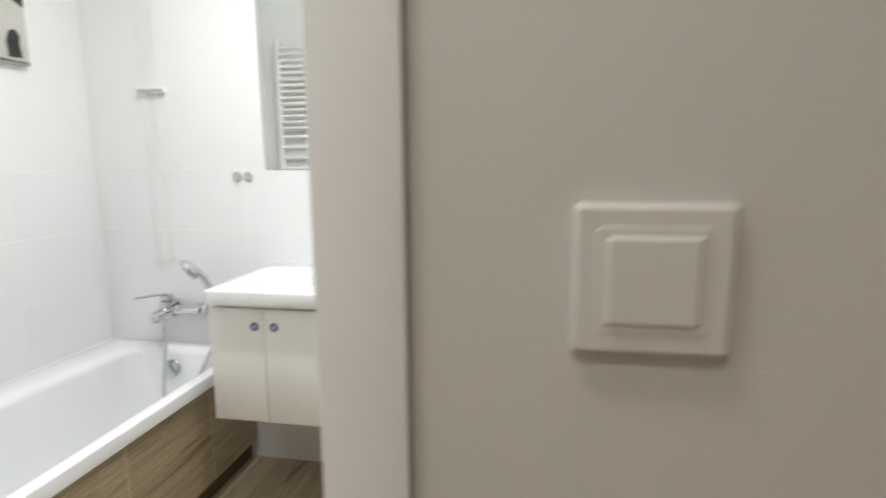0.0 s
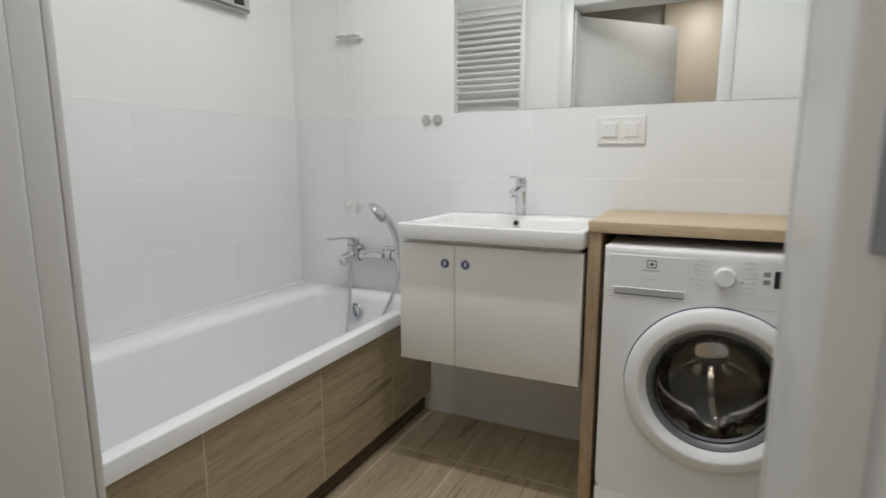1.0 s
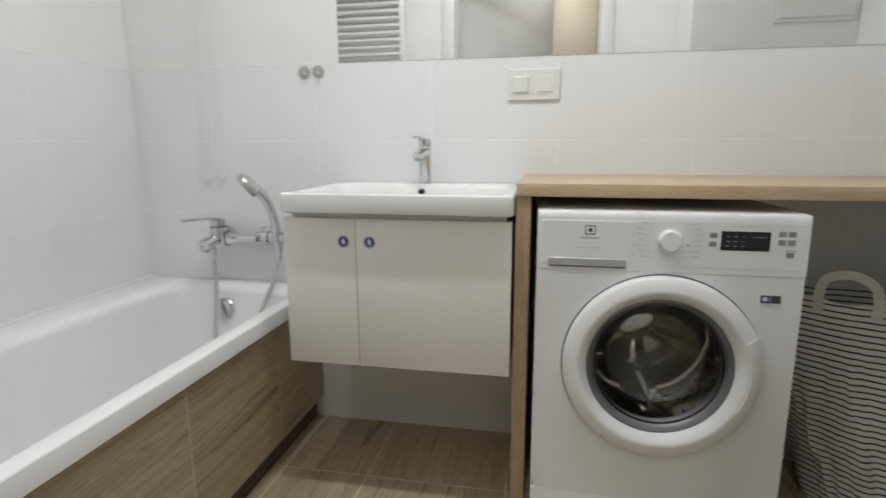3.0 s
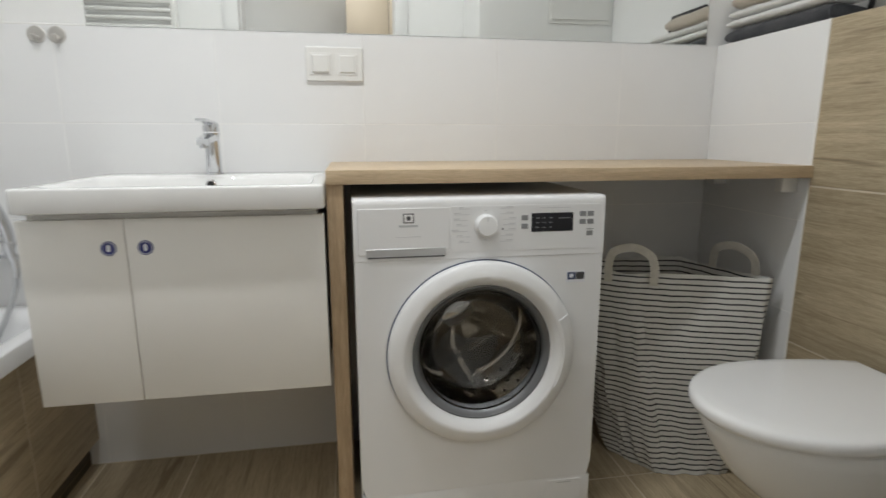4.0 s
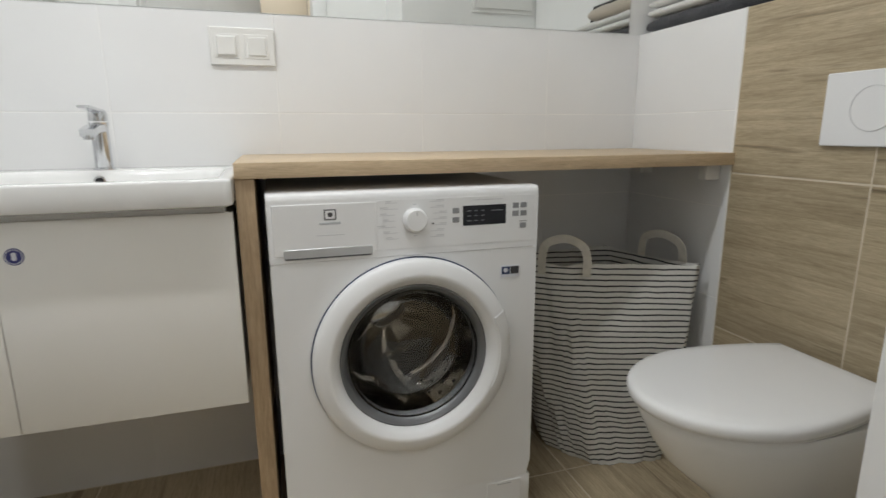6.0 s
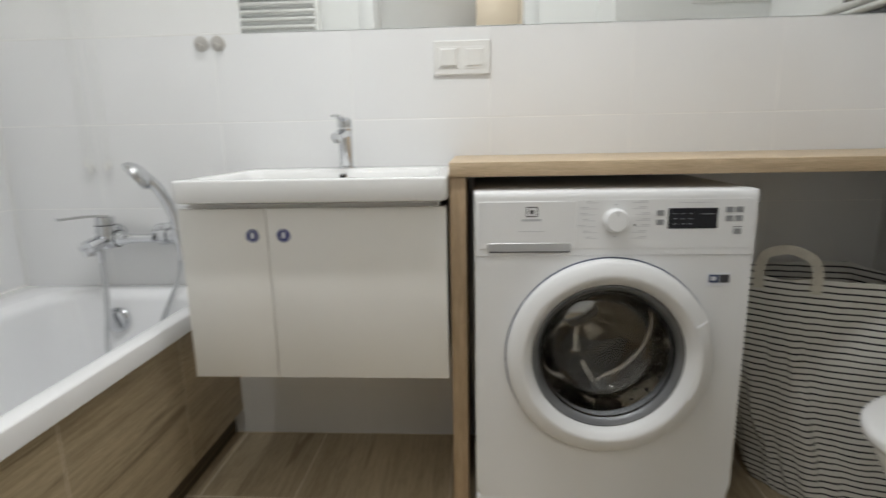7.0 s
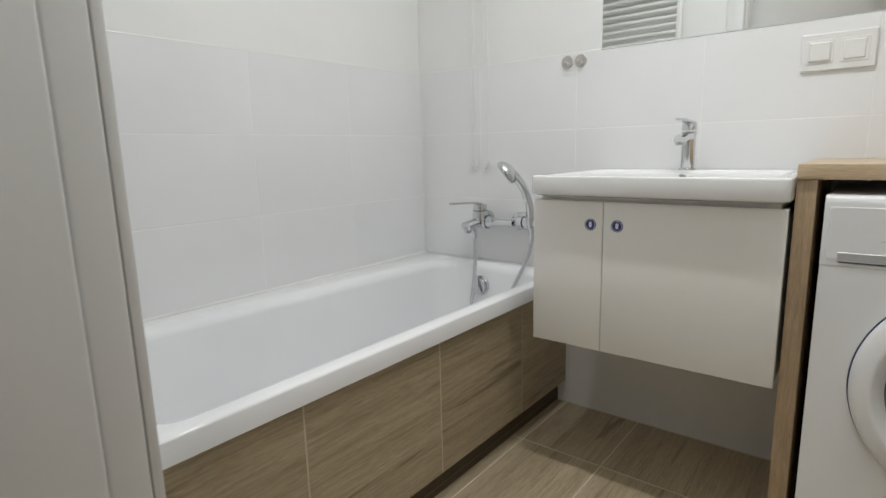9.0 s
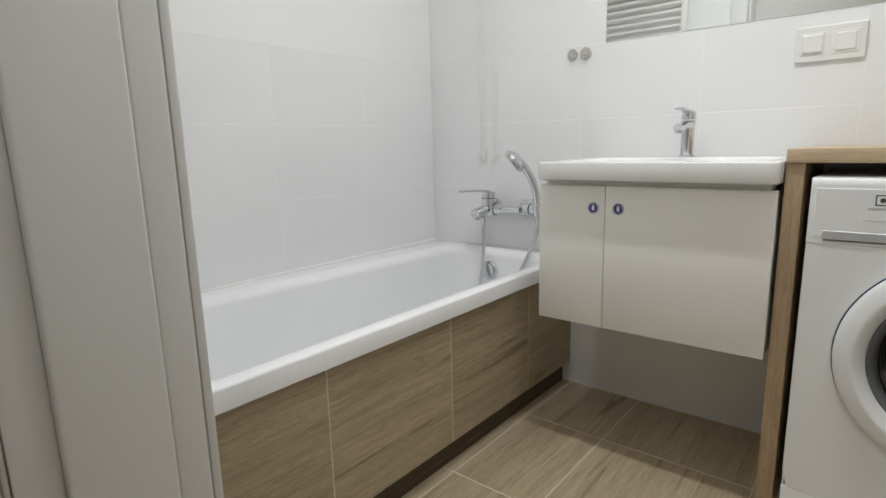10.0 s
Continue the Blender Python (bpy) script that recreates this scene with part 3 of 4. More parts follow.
def drying_cords():
    c = thing("drying_rack_cleat", (0.31, 0.0, 1.6), "white cleat with hanging cords of a ceiling drying rack", "drying rack")
    part("rail", plate(0.245, 0.372, 1.588, 1.612, -0.014, 0.0075, 0.006, 0.003), PLASTIC, c)
    for i in range(6):
        x = 0.258 + i * 0.0202
        part("knob", lathe([(0.005, 0.0), (0.005, 0.010), (0.0078, 0.014), (0.0078, 0.019), (0.0, 0.021)], (x, -0.013, 1.603), (0, -1, 0.15), 14), PLASTIC, c)
    for i, (x, low) in enumerate(((0.274, 0.905), (0.285, 0.885), (0.296, 0.9), (0.338, 0.893), (0.35, 0.9))):
        sway = 0.006 * math.sin(i * 2.1)
        cord = sweep([(x + 0.004, -0.02, CEIL), (x + 0.002, -0.021, 2.1), (x, -0.024, 1.6), (x + sway, -0.019, 1.25), (x, -0.016, low + 0.01)], ring_section(0.0011, 6), 6, (0, 1, 0))
        part("cord", cord, ROPE, c)
        part("cord_end", lathe([(0.0015, 0.018), (0.004, 0.012), (0.0055, 0.0), (0.0048, -0.009), (0.0, -0.011)], (x, -0.016, low), (0, 0, 1), 14), PLASTIC, c)


drying_cords()


def wall_hook(x):
    h = thing("wall_hook", (x, 0.0, 1.245), "small round brushed metal towel hook on white tile", "hook", "hooks above the bath")
    part("base", lathe([(0.0215, 0.0), (0.0215, 0.003), (0.0195, 0.005), (0.0, 0.0055)], (x, 0.0, 1.245), (0, -1, 0), 32), HOOK, h)
    part("peg", sweep([(x + 0.003, -0.004, 1.238), (x + 0.004, -0.018, 1.234), (x + 0.004, -0.026, 1.242)], ring_section(0.0045, 10), 5, (1, 0, 0)), HOOK, h)


wall_hook(0.670)
wall_hook(0.719)


def canvas_picture():
    p = thing("canvas_picture", (0.0, -0.75, 1.66), "black and white canvas print above the bath", "picture")
    part("canvas", box(-0.0075, 0.022, -1.25, -0.272, 1.66, 2.24, 0.003), CANVAS, p)
    def shape(pts, mat, label=""):
        b = loft([[(0.0222, y, z) for y, z in pts], [(0.0238, y, z) for y, z in pts]])
        part("printed_shape", b, mat, p, label, 0)
    shape([(-0.262 - 0.012, 2.235), (-0.36, 2.235), (-0.36, 1.905), (-0.274, 1.865)], CANVAS_DARK)
    shape([(-0.300, 1.685), (-0.352, 1.682), (-0.358, 1.735), (-0.342, 1.775), (-0.318, 1.782), (-0.302, 1.762), (-0.306, 1.735)], CANVAS_DARK)
    shape([(-0.47, 1.70), (-0.525, 1.70), (-0.53, 1.735), (-0.512, 1.752), (-0.51, 1.86), (-0.486, 1.86), (-0.484, 1.75), (-0.468, 1.735)], CANVAS_DARK)
    shape([(-0.40, 1.70), (-0.425, 1.70), (-0.428, 1.722), (-0.405, 1.735)], CANVAS_GREY)
    shape([(-0.60, 1.735), (-0.64, 1.735), (-0.64, 1.9), (-0.605, 1.9)], CANVAS_DARK)
    shape([(-0.70, 1.72), (-0.98, 1.715), (-0.98, 1.80), (-0.86, 1.84), (-0.70, 1.80)], CANVAS_GREY)
    shape([(-0.274, 1.664), (-1.24, 1.664), (-1.24, 1.682), (-0.274, 1.673)], CANVAS_GREY)


canvas_picture()

# ---- mirror and wall plates ----
mir = tagged(part("wall_mirror", box(0.79, 2.600, 0.0025, 0.0078, TOP + 0.0015, 2.25, 0.0008, 1), MIRROR, None, "", 0), "large frameless mirror standing on the tile edge", "mirror")


def double_plate():
    s = thing("wall_socket", (1.428, 0.0, 1.187), "white double plate with a switch and a lidded socket", "socket")
    part("frame", plate(1.349, 1.509, 1.139, 1.233, -0.009, 0.0, 0.004, 0.0025), PLASTIC, s)
    part("switch_surround", plate(1.360, 1.420, 1.156, 1.216, -0.0105, -0.008, 0.003, 0.001), PLASTIC, s)
    part("rocker", plate(1.3665, 1.4145, 1.162, 1.211, -0.0160, -0.009, 0.002, 0.0035), PLASTIC, s)
    part("socket_surround", plate(1.434, 1.494, 1.156, 1.216, -0.0105, -0.008, 0.003, 0.001), PLASTIC, s)
    part("socket_lid", plate(1.442, 1.487, 1.163, 1.210, -0.0135, -0.009, 0.003, 0.002), PLASTIC, s)


double_plate()


# ---- vanity ----
def vanity():
    v = thing("vanity_cabinet", (1.1, -0.22, 0.415), "cream white wall-hung vanity cabinet with two doors", "cabinet")
    part("carcass", box(0.800, 1.397, -0.435, -0.0005, 0.415, 0.812, 0.001, 1), LACQUER, v)
    part("finger_rail", box(0.812, 1.385, -0.440, -0.02, 0.8125, 0.8282, 0.001, 1), LACQUER, v, "recessed rail above the doors")
    a = part("door", box(0.7965, 0.9968, -0.4555, -0.4365, 0.4155, 0.818, 0.0015, 2), LACQUER, v)
    b = part("door", box(0.9986, 1.400, -0.4555, -0.4365, 0.4155, 0.818, 0.0015, 2), LACQUER, v)
    for d, x in ((a, 0.964), (b, 1.035)):
        part("sticker", lathe([(0.0155, 0.0), (0.0155, 0.0008), (0.0, 0.001)], (x, -0.4555, 0.757), (0, -1, 0), 32), BLUE, d, "round navy sticker")
        part("sticker_mark", plate(x - 0.004, x + 0.004, 0.750, 0.765, -0.4572, -0.4562, 0.0035, 0.0003), PAPER, d)
        part("sticker_ring", lathe([(0.0135, 0.0010), (0.0135, 0.0014), (0.0122, 0.0014), (0.0122, 0.0010)], (x, -0.4555, 0.757), (0, -1, 0), 32, None, False, False, True), PAPER, d)


def wash_basin():
    w = thing("wash_basin", (1.11, -0.24, 0.835), "white ceramic wash basin with a wide shallow bowl", "wash basin")
    x0, x1, y0, y1 = 0.804, 1.4045, -0.490, -0.0015
    loops = [rrect(x0 + 0.012, x1 - 0.012, y0 + 0.030, y1, 0.014, 0.8285), rrect(x0 + 0.003, x1 - 0.003, y0 + 0.005, y1, 0.016, 0.8345), rrect(x0 + 0.0006, x1 - 0.0006, y0 + 0.001, y1, 0.016, 0.8358), rrect(x0, x1, y0, y1, 0.016, 0.838),
             rrect(x0, x1, y0, y1, 0.016, 0.8795), rrect(x0 + 0.001, x1 - 0.001, y0 + 0.001, y1 - 0.001, 0.016, 0.8825), rrect(x0 + 0.0035, x1 - 0.0035, y0 + 0.0035, y1 - 0.003, 0.016, 0.8843),
             rrect(x0 + 0.030, x1 - 0.030, y0 + 0.030, y1 - 0.135, 0.04, 0.8845), rrect(x0 + 0.036, x1 - 0.036, y0 + 0.036, y1 - 0.139, 0.042, 0.8815),
             rrect(x0 + 0.042, x1 - 0.042, y0 + 0.043, y1 - 0.145, 0.045, 0.872), rrect(x0 + 0.055, x1 - 0.055, y0 + 0.060, y1 - 0.155, 0.05, 0.82),
             rrect(x0 + 0.08, x1 - 0.08, y0 + 0.09, y1 - 0.175, 0.06, 0.786), rrect(x0 + 0.16, x1 - 0.16, y0 + 0.14, y1 - 0.2, 0.05, 0.775)]
    part("basin", loft(loops, True, True), CERAMIC, w, "", 60)
    part("overflow_ring", lathe([(0.0125, 0.0), (0.0125, 0.002), (0.0085, 0.003), (0.0085, 0.0)], (1.103, -0.1525, 0.862), (0, -1, 0.15), 24, None, False, False, True), CHROME, w)
    part("overflow_hole", lathe([(0.0083, 0.0), (0.0083, 0.001), (0.0, 0.0012)], (1.103, -0.1525, 0.862), (0, -1, 0.15), 20), BLACK, w)
    part("waste", lathe([(0.032, 0.0), (0.032, 0.002), (0.024, 0.004), (0.0, 0.005)], (1.103, -0.27, 0.7752), (0, 0, 1), 28), CHROME, w)


def basin_mixer():
    f = thing("basin_mixer", (1.108, -0.085, 0.884), "chrome single-lever basin mixer on the basin", "tap")
    x, y = 1.099, -0.085
    part("base_ring", lathe([(0.024, 0.0), (0.024, 0.004), (0.021, 0.006), (0.0, 0.006)], (x, y, 0.8842), (0, 0, 1), 32), CHROME, f)
    part("body", lathe([(0.019, 0.005), (0.019, 0.095), (0.021, 0.105), (0.0215, 0.110), (0.0, 0.1105)], (x, y, 0.884), (0, 0, 1), 36), CHROME, f)
    part("cap", lathe([(0.0205, 0.1125), (0.0205, 0.130), (0.018, 0.136), (0.0, 0.137)], (x, y, 0.884), (0, 0, 1), 36), CHROME, f)
    sec = [(-0.017, -0.008), (-0.011, -0.0105), (0.011, -0.0105), (0.017, -0.008), (0.017, 0.008), (0.011, 0.0105), (-0.011, 0.0105), (-0.017, 0.008)]
    part("spout", sweep([(x, y - 0.005, 0.981), (x, y - 0.045, 0.980), (x, y - 0.08, 0.974), (x, y - 0.098, 0.970)], sec, 6, (0, 0, 1), None, lambda t: 1.0 - 0.15 * t), CHROME, f)
    part("lever", sweep([(x, y + 0.016, 1.0205), (x, y - 0.03, 1.022), (x, y - 0.075, 1.0245), (x, y - 0.1, 1.026)], [(-0.012, -0.003), (0.012, -0.003), (0.012, 0.003), (-0.012, 0.003)], 5, (0, 0, 1)), CHROME, f)
    part("aerator", rod((x, y - 0.085, 0.968), (x, y - 0.085, 0.955), 0.0125, 18, None, 0.001), CHROME, f)


vanity()
wash_basin()
basin_mixer()


# ---- counter over the washing machine ----
def counter():
    c = thing("wooden_counter", (2.0, -0.21, 0.0), "light oak laminate counter with one side panel", "counter")
    part("worktop", box(1.407, RIGHT - 0.0012, -0.432, -0.001, 0.8795, 0.911, 0.0012, 2), LAMINATE, c)
    part("side_panel", box(1.407, 1.4435, -0.425, -0.001, 0.0, 0.879, 0.0012, 2), LAMINATE_UP_SHADED, c)
    for y in (-0.375, -0.10):
        part("bracket", box(2.592, 2.6385, y - 0.014, y + 0.014, 0.838, 0.8792, 0.003, 2), PLASTIC, c, "white corner bracket under the worktop")


counter()


# ---- washing machine ----
def washing_machine():
    w = thing("washing_machine", (1.758, -0.25, 0.0), "white front-loading washing machine with a round glass door", "washing machine")
    x0, x1, back, front = 1.4625, 2.0535, -0.055, -0.4635
    cx, cz, hole = 1.758, 0.4765, 0.206
    shell = box(x0, x0 + 0.004, front + 0.012, back, 0.022, 0.835, 0.001, 1)
    box(x1 - 0.004, x1, front + 0.012, back, 0.022, 0.835, 0.001, 1, bm=shell)
    box(x0, x1, back - 0.004, back, 0.022, 0.835, 0.001, 1, bm=shell)
    box(x0 + 0.004, x1 - 0.004, front + 0.012, back - 0.004, 0.022, 0.03, 0.001, 1, bm=shell)
    part("cabinet", shell, ENAMEL, w)
    part("top_plate", box(x0 - 0.001, x1 + 0.001, -0.425, back + 0.003, 0.836, 0.850, 0.005, 3), ENAMEL, w)
    seg = 80
    outer, mid, inner, deep = [], [], [], []
    zc0, zc1 = 0.115, 0.709
    for i in range(seg):
        a = 2 * math.pi * (i + 0.5) / seg
        c, s = math.cos(a), math.sin(a)
        k = min((x1 - cx) / max(c, 1e-6) if c > 0 else (cx - x0) / max(-c, 1e-6), (zc1 - cz) / max(s, 1e-6) if s > 0 else (cz - zc0) / max(-s, 1e-6))
        outer.append((cx + c * k, front, cz + s * k))
        mid.append((cx + c * 0.2292, front, cz + s * 0.2292))
        inner.append((cx + c * 0.2225, front + 0.008, cz + s * 0.2225))
        deep.append((cx + c * hole, front + 0.012, cz + s * hole))
    rim = [(x, front + 0.014, z) for x, _, z in outer]
    part("front_panel", loft([rim, outer, mid, inner, deep], False, False), ENAMEL, w)
    part("plinth", box(x0, x1, front + 0.0003, front + 0.014, 0.025, 0.1146, 0.0006, 2), ENAMEL, w)
    part("filter_flap", plate(1.938, 2.030, 0.045, 0.108, front - 0.0010, front + 0.002, 0.004, 0.0006), ENAMEL, w)
    part("flap_slot", box(1.965, 2.003, front - 0.0016, front - 0.0006, 0.0995, 0.1015), INK, w)
    lean = [(-0.4635, 0.7093), (-0.4645, 0.7100), (-0.4630, 0.834), (-0.4612, 0.8445), (-0.4570, 0.8488), (-0.424, 0.8495), (-0.424, 0.7095)]
    fascia = loft([[(x, y, z) for y, z in lean] for x in (x0 - 0.0003, x0 + 0.002, x1 - 0.002, x1 + 0.0003)])
    part("control_panel", fascia, ENAMEL, w, "white control panel", 50)

    def on_panel(z):
        """The panel's face at height z."""
        for (ya, za), (yb, zb) in zip(lean[1:4], lean[2:5]):
            if z <= zb:
                return ya + (yb - ya) * (z - za) / (zb - za)
        return lean[4][0]

    def panel_plate(xa, xb, za, zb, proud, r=0.0015, edge=0.0005):
        b = plate(xa, xb, za, zb, 0.0, 0.006, r, edge)
        for v in b.verts:
            v.co.y = on_panel(v.co.z) - proud + v.co.y
        return b

    drawer = part("detergent_drawer", panel_plate(1.472, 1.679, 0.7245, 0.828, 0.0014, 0.003, 0.0008), ENAMEL, w)
    part("drawer_handle", panel_plate(1.490, 1.670, 0.7165, 0.7375, 0.0022, 0.003, 0.0008), SILVER, drawer, "silver grip strip of the drawer")
    part("grip_edge", panel_plate(1.493, 1.667, 0.7165, 0.7195, 0.0027, 0.001, 0.0003), INK_DARK, drawer)
    emblem = panel_plate(1.573, 1.5975, 0.7945, 0.8165, 0.0018, 0.001, 0.0002)
    part("emblem", emblem, INK_DARK, drawer, "small square dark emblem")
    part("emblem_field", panel_plate(1.5755, 1.595, 0.797, 0.814, 0.0021, 0.001, 0.0002), ENAMEL, drawer)
    part("emblem_mark", panel_plate(1.5805, 1.590, 0.8005, 0.8105, 0.0024, 0.004, 0.0002), INK_DARK, drawer)
    part("maker_bar", panel_plate(1.563, 1.606, 0.7855, 0.7905, 0.0018, 0.001, 0.0002), INK, drawer)
    part("model_bar", panel_plate(1.556, 1.613, 0.7628, 0.7646, 0.0018, 0.0008, 0.0002), INK_PALE, drawer)
    part("programme_field", panel_plate(1.682, 2.046, 0.7245, 0.830, 0.0006, 0.003, 0.0003), ENAMEL, w)
    dial_at = Vector((1.7625, on_panel(0.785) - 0.0012, 0.785))
    dial = part("programme_dial", lathe([(0.0265, 0.0), (0.0265, 0.004), (0.024, 0.006), (0.0235, 0.016), (0.0215, 0.019), (0.0, 0.0195)], dial_at, (0, -1, 0.06), 48), ENAMEL, w)
    part("dial_mark", box(1.7615, 1.7635, dial_at.y - 0.0205, dial_at.y - 0.018, 0.797, 0.806), INK_PALE, dial)
    marks = bmesh.new()
    for i in range(7):
        z = 0.8235 - i * 0.0128
        n, m = 0.026 + 0.006 * ((i * 5) % 3), 0.024 + 0.007 * ((i * 3 + 1) % 3)
        near = 0.006 * (i in (2, 3, 4))
        merge(marks, panel_plate(1.726 - n - near, 1.726 - near, z - 0.0007, z + 0.0007, 0.0009, 0.0005, 0.0001))
        merge(marks, panel_plate(1.726 - n - near, 1.726 - near - n * 0.55, z + 0.0022, z + 0.0042, 0.0009, 0.0005, 0.0001))
        merge(marks, panel_plate(1.797 + near, 1.797 + m + near, z - 0.0007, z + 0.0007, 0.0009, 0.0005, 0.0001))
        merge(marks, panel_plate(1.797 + near + m * 0.45, 1.797 + m + near, z + 0.0022, z + 0.0042, 0.0009, 0.0005, 0.0001))
    for dz in (-0.034, 0.034):
        merge(marks, panel_plate(1.7585, 1.7665, 0.785 + dz - 0.001, 0.785 + dz + 0.001, 0.0009, 0.0005, 0.0001))
    merge(marks, panel_plate(1.894, 1.965, 0.8215, 0.8232, 0.0009, 0.0005, 0.0001))
    tagged(part("printed_marks", marks, INK_PALE, w), "", "", "", "stuff")
    part("programme_light", panel_plate(1.8005, 1.8045, 0.7735, 0.7775, 0.0010, 0.0015, 0.0001), INK_DARK, w, "small dark indicator dot")
    part("display", panel_plate(1.8715, 1.974, 0.7665, 0.8105, 0.0012, 0.001, 0.0003), SCREEN, w, "black display window")
    digits = bmesh.new()
    for i in range(3):
        for j in range(3):
            merge(digits, panel_plate(1.882 + 0.016 * i, 1.890 + 0.016 * i, 0.776 + 0.011 * j, 0.7775 + 0.011 * j, 0.0015, 0.0005, 0.0001))
    merge(digits, panel_plate(1.938, 1.966, 0.797, 0.7985, 0.0015, 0.0005, 0.0001))
    part("display_legend", digits, BUTTON_GREY, w)
    for xa, za in ((1.8475, 0.7945), (1.8475, 0.7745), (1.990, 0.8005), (2.0095, 0.8005), (1.990, 0.7820), (2.0095, 0.7820), (2.0085, 0.7540)):
        b = part("button", panel_plate(xa, xa + 0.0155, za, za + 0.012, 0.0014, 0.001, 0.0005), BUTTON_GREY, w, "small grey push button")
    part("button_line", panel_plate(2.0075, 2.026, 0.769, 0.7705, 0.0009, 0.0005, 0.0001), INK_DARK, w)
    st = part("energy_sticker", plate(1.9635, 2.0105, 0.6405, 0.6680, front - 0.0012, front + 0.001, 0.001, 0.0002), PAPER, w, "small blue and white sticker")
    part("sticker_block", plate(1.966, 1.9865, 0.6475, 0.6655, front - 0.0018, front - 0.001, 0.001, 0.0002), BLUE_DARK, st)
    part("sticker_block", plate(1.988, 2.0085, 0.6475, 0.6655, front - 0.0018, front - 0.001, 0.001, 0.0002), INK_DARK, st)
    part("sticker_drop", plate(1.9705, 1.981, 0.652, 0.662, front - 0.0022, front - 0.0016, 0.004, 0.0002), PAPER, st)
    ax = (0, -1, 0)
    at = (cx, front, cz)
    door = part("door", lathe([(0.172, -0.006), (0.2262, -0.004), (0.2262, 0.014), (0.2248, 0.0185), (0.2205, 0.0225), (0.210, 0.0275), (0.197, 0.0312), (0.192, 0.0318), (0.1875, 0.0300), (0.170, 0.012), (0.166, -0.006)], at, ax, 96, None, False, False, True), DOOR_WHITE, w, "round white door ring")
    part("door_gap", lathe([(0.2292, 0.0006), (0.2263, 0.0008), (0.2263, -0.004), (0.2292, -0.004)], at, ax, 96, None, False, False, True), BLUE_DARK, door)
    part("inner_ring", lathe([(0.1690, 0.008), (0.1655, 0.010), (0.158, 0.004), (0.152, -0.006), (0.149, -0.02), (0.1690, -0.02)], at, ax, 96, None, False, False, True), RUBBER, door, "grey ring round the glass")
    bowl = part("glass_bowl", lathe([(0.1495, 0.002), (0.146, -0.03), (0.134, -0.064), (0.108, -0.088), (0.06, -0.097), (0.0, -0.099), (0.0, -0.094), (0.058, -0.092), (0.104, -0.084), (0.129, -0.061), (0.141, -0.03), (0.1445, 0.002)], at, ax, 80, None, False, False, True), DOOR_GLASS, door, "deep clear glass bowl of the door", 60)
    bowl.visible_shadow = False
    grip = bmesh.new()
    for a0, a1 in ((-27, 24),):
        rows = []
        for i in range(13):
            a = radians(a0 + (a1 - a0) * i / 12)
            c, s = math.cos(a), math.sin(a)
            rows.append([(cx + r * c, front - h, cz + r * s) for r, h in ((0.1925, 0.029), (0.1960, 0.0335), (0.2095, 0.0295), (0.2225, 0.0235), (0.2265, 0.016), (0.2, 0.016))])
        loft(rows, True, True, grip)
    part("door_grip", grip, DOOR_WHITE, door, "", 40)
    part("door_seal", lathe([(0.2025, -0.013), (0.16, -0.016), (0.153, -0.03), (0.168, -0.045), (0.19, -0.05), (0.2, -0.03)], at, ax, 64, None, False, False, True), RUBBER, w, "grey rubber door seal")
    part("drum", lathe([(0.172, -0.046), (0.232, -0.07), (0.236, -0.10), (0.236, -0.33), (0.225, -0.345), (0.208, -0.347), (0.204, -0.337), (0.190, -0.336), (0.186, -0.346), (0.150, -0.349), (0.146, -0.339), (0.136, -0.338), (0.132, -0.347), (0.10, -0.349), (0.06, -0.335), (0.0, -0.33)], at, ax, 64, None, False, False), STEEL, w, "steel drum", 50)
    for k in range(3):
        a = radians(35 + 120 * k)
        c, s = math.cos(a), math.sin(a)
        rows = []
        for i in range(7):
            h = -0.09 - 0.235 * i / 6
            tw = 0.15 * math.sin(i)
            pts = []
            for dr, da in ((0.236, -0.30), (0.175, -0.15), (0.150, -0.06), (0.150, 0.06), (0.175, 0.15), (0.236, 0.30)):
                aa = a + da + tw * 0.15
                pts.append((cx + dr * math.cos(aa), front - h, cz + dr * math.sin(aa)))
            rows.append(pts)
        part("drum_paddle", loft(rows), STEEL, w)
    holes = bmesh.new()
    for i in range(30):
        for j in range(6):
            a = 2 * math.pi * (i + 0.5 * (j % 2)) / 30
            c, s = math.cos(a), math.sin(a)
            lathe([(0.0052, 0.0), (0.0052, 0.0012), (0.0, 0.0013)], (cx + 0.2352 * c, front + 0.11 + 0.038 * j, cz + 0.2352 * s), (-c, 0, -s), 6, holes)
    tagged(part("drum_holes", holes, BLACK, w), "", "", "", "stuff")
    for k in range(3):
        a = radians(95 + 120 * k)
        c, s = math.cos(a), math.sin(a)
        part("drum_spoke", rod((cx + 0.05 * c, front + 0.338, cz + 0.05 * s), (cx + 0.205 * c, front + 0.345, cz + 0.205 * s), 0.021, 14, None, 0.004, 0.03), STEEL, w)
    part("drum_hub", lathe([(0.055, 0.0), (0.05, 0.008), (0.0, 0.01)], (cx, front + 0.334, cz), ax, 40), CHROME, w)
    for fx in (x0 + 0.05, x1 - 0.05):
        for fy in (front + 0.06, back - 0.05):
            part("foot", rod((fx, fy, 0.0), (fx, fy, 0.024), 0.02, 16, None, 0.002), BLACK, w)


washing_machine()


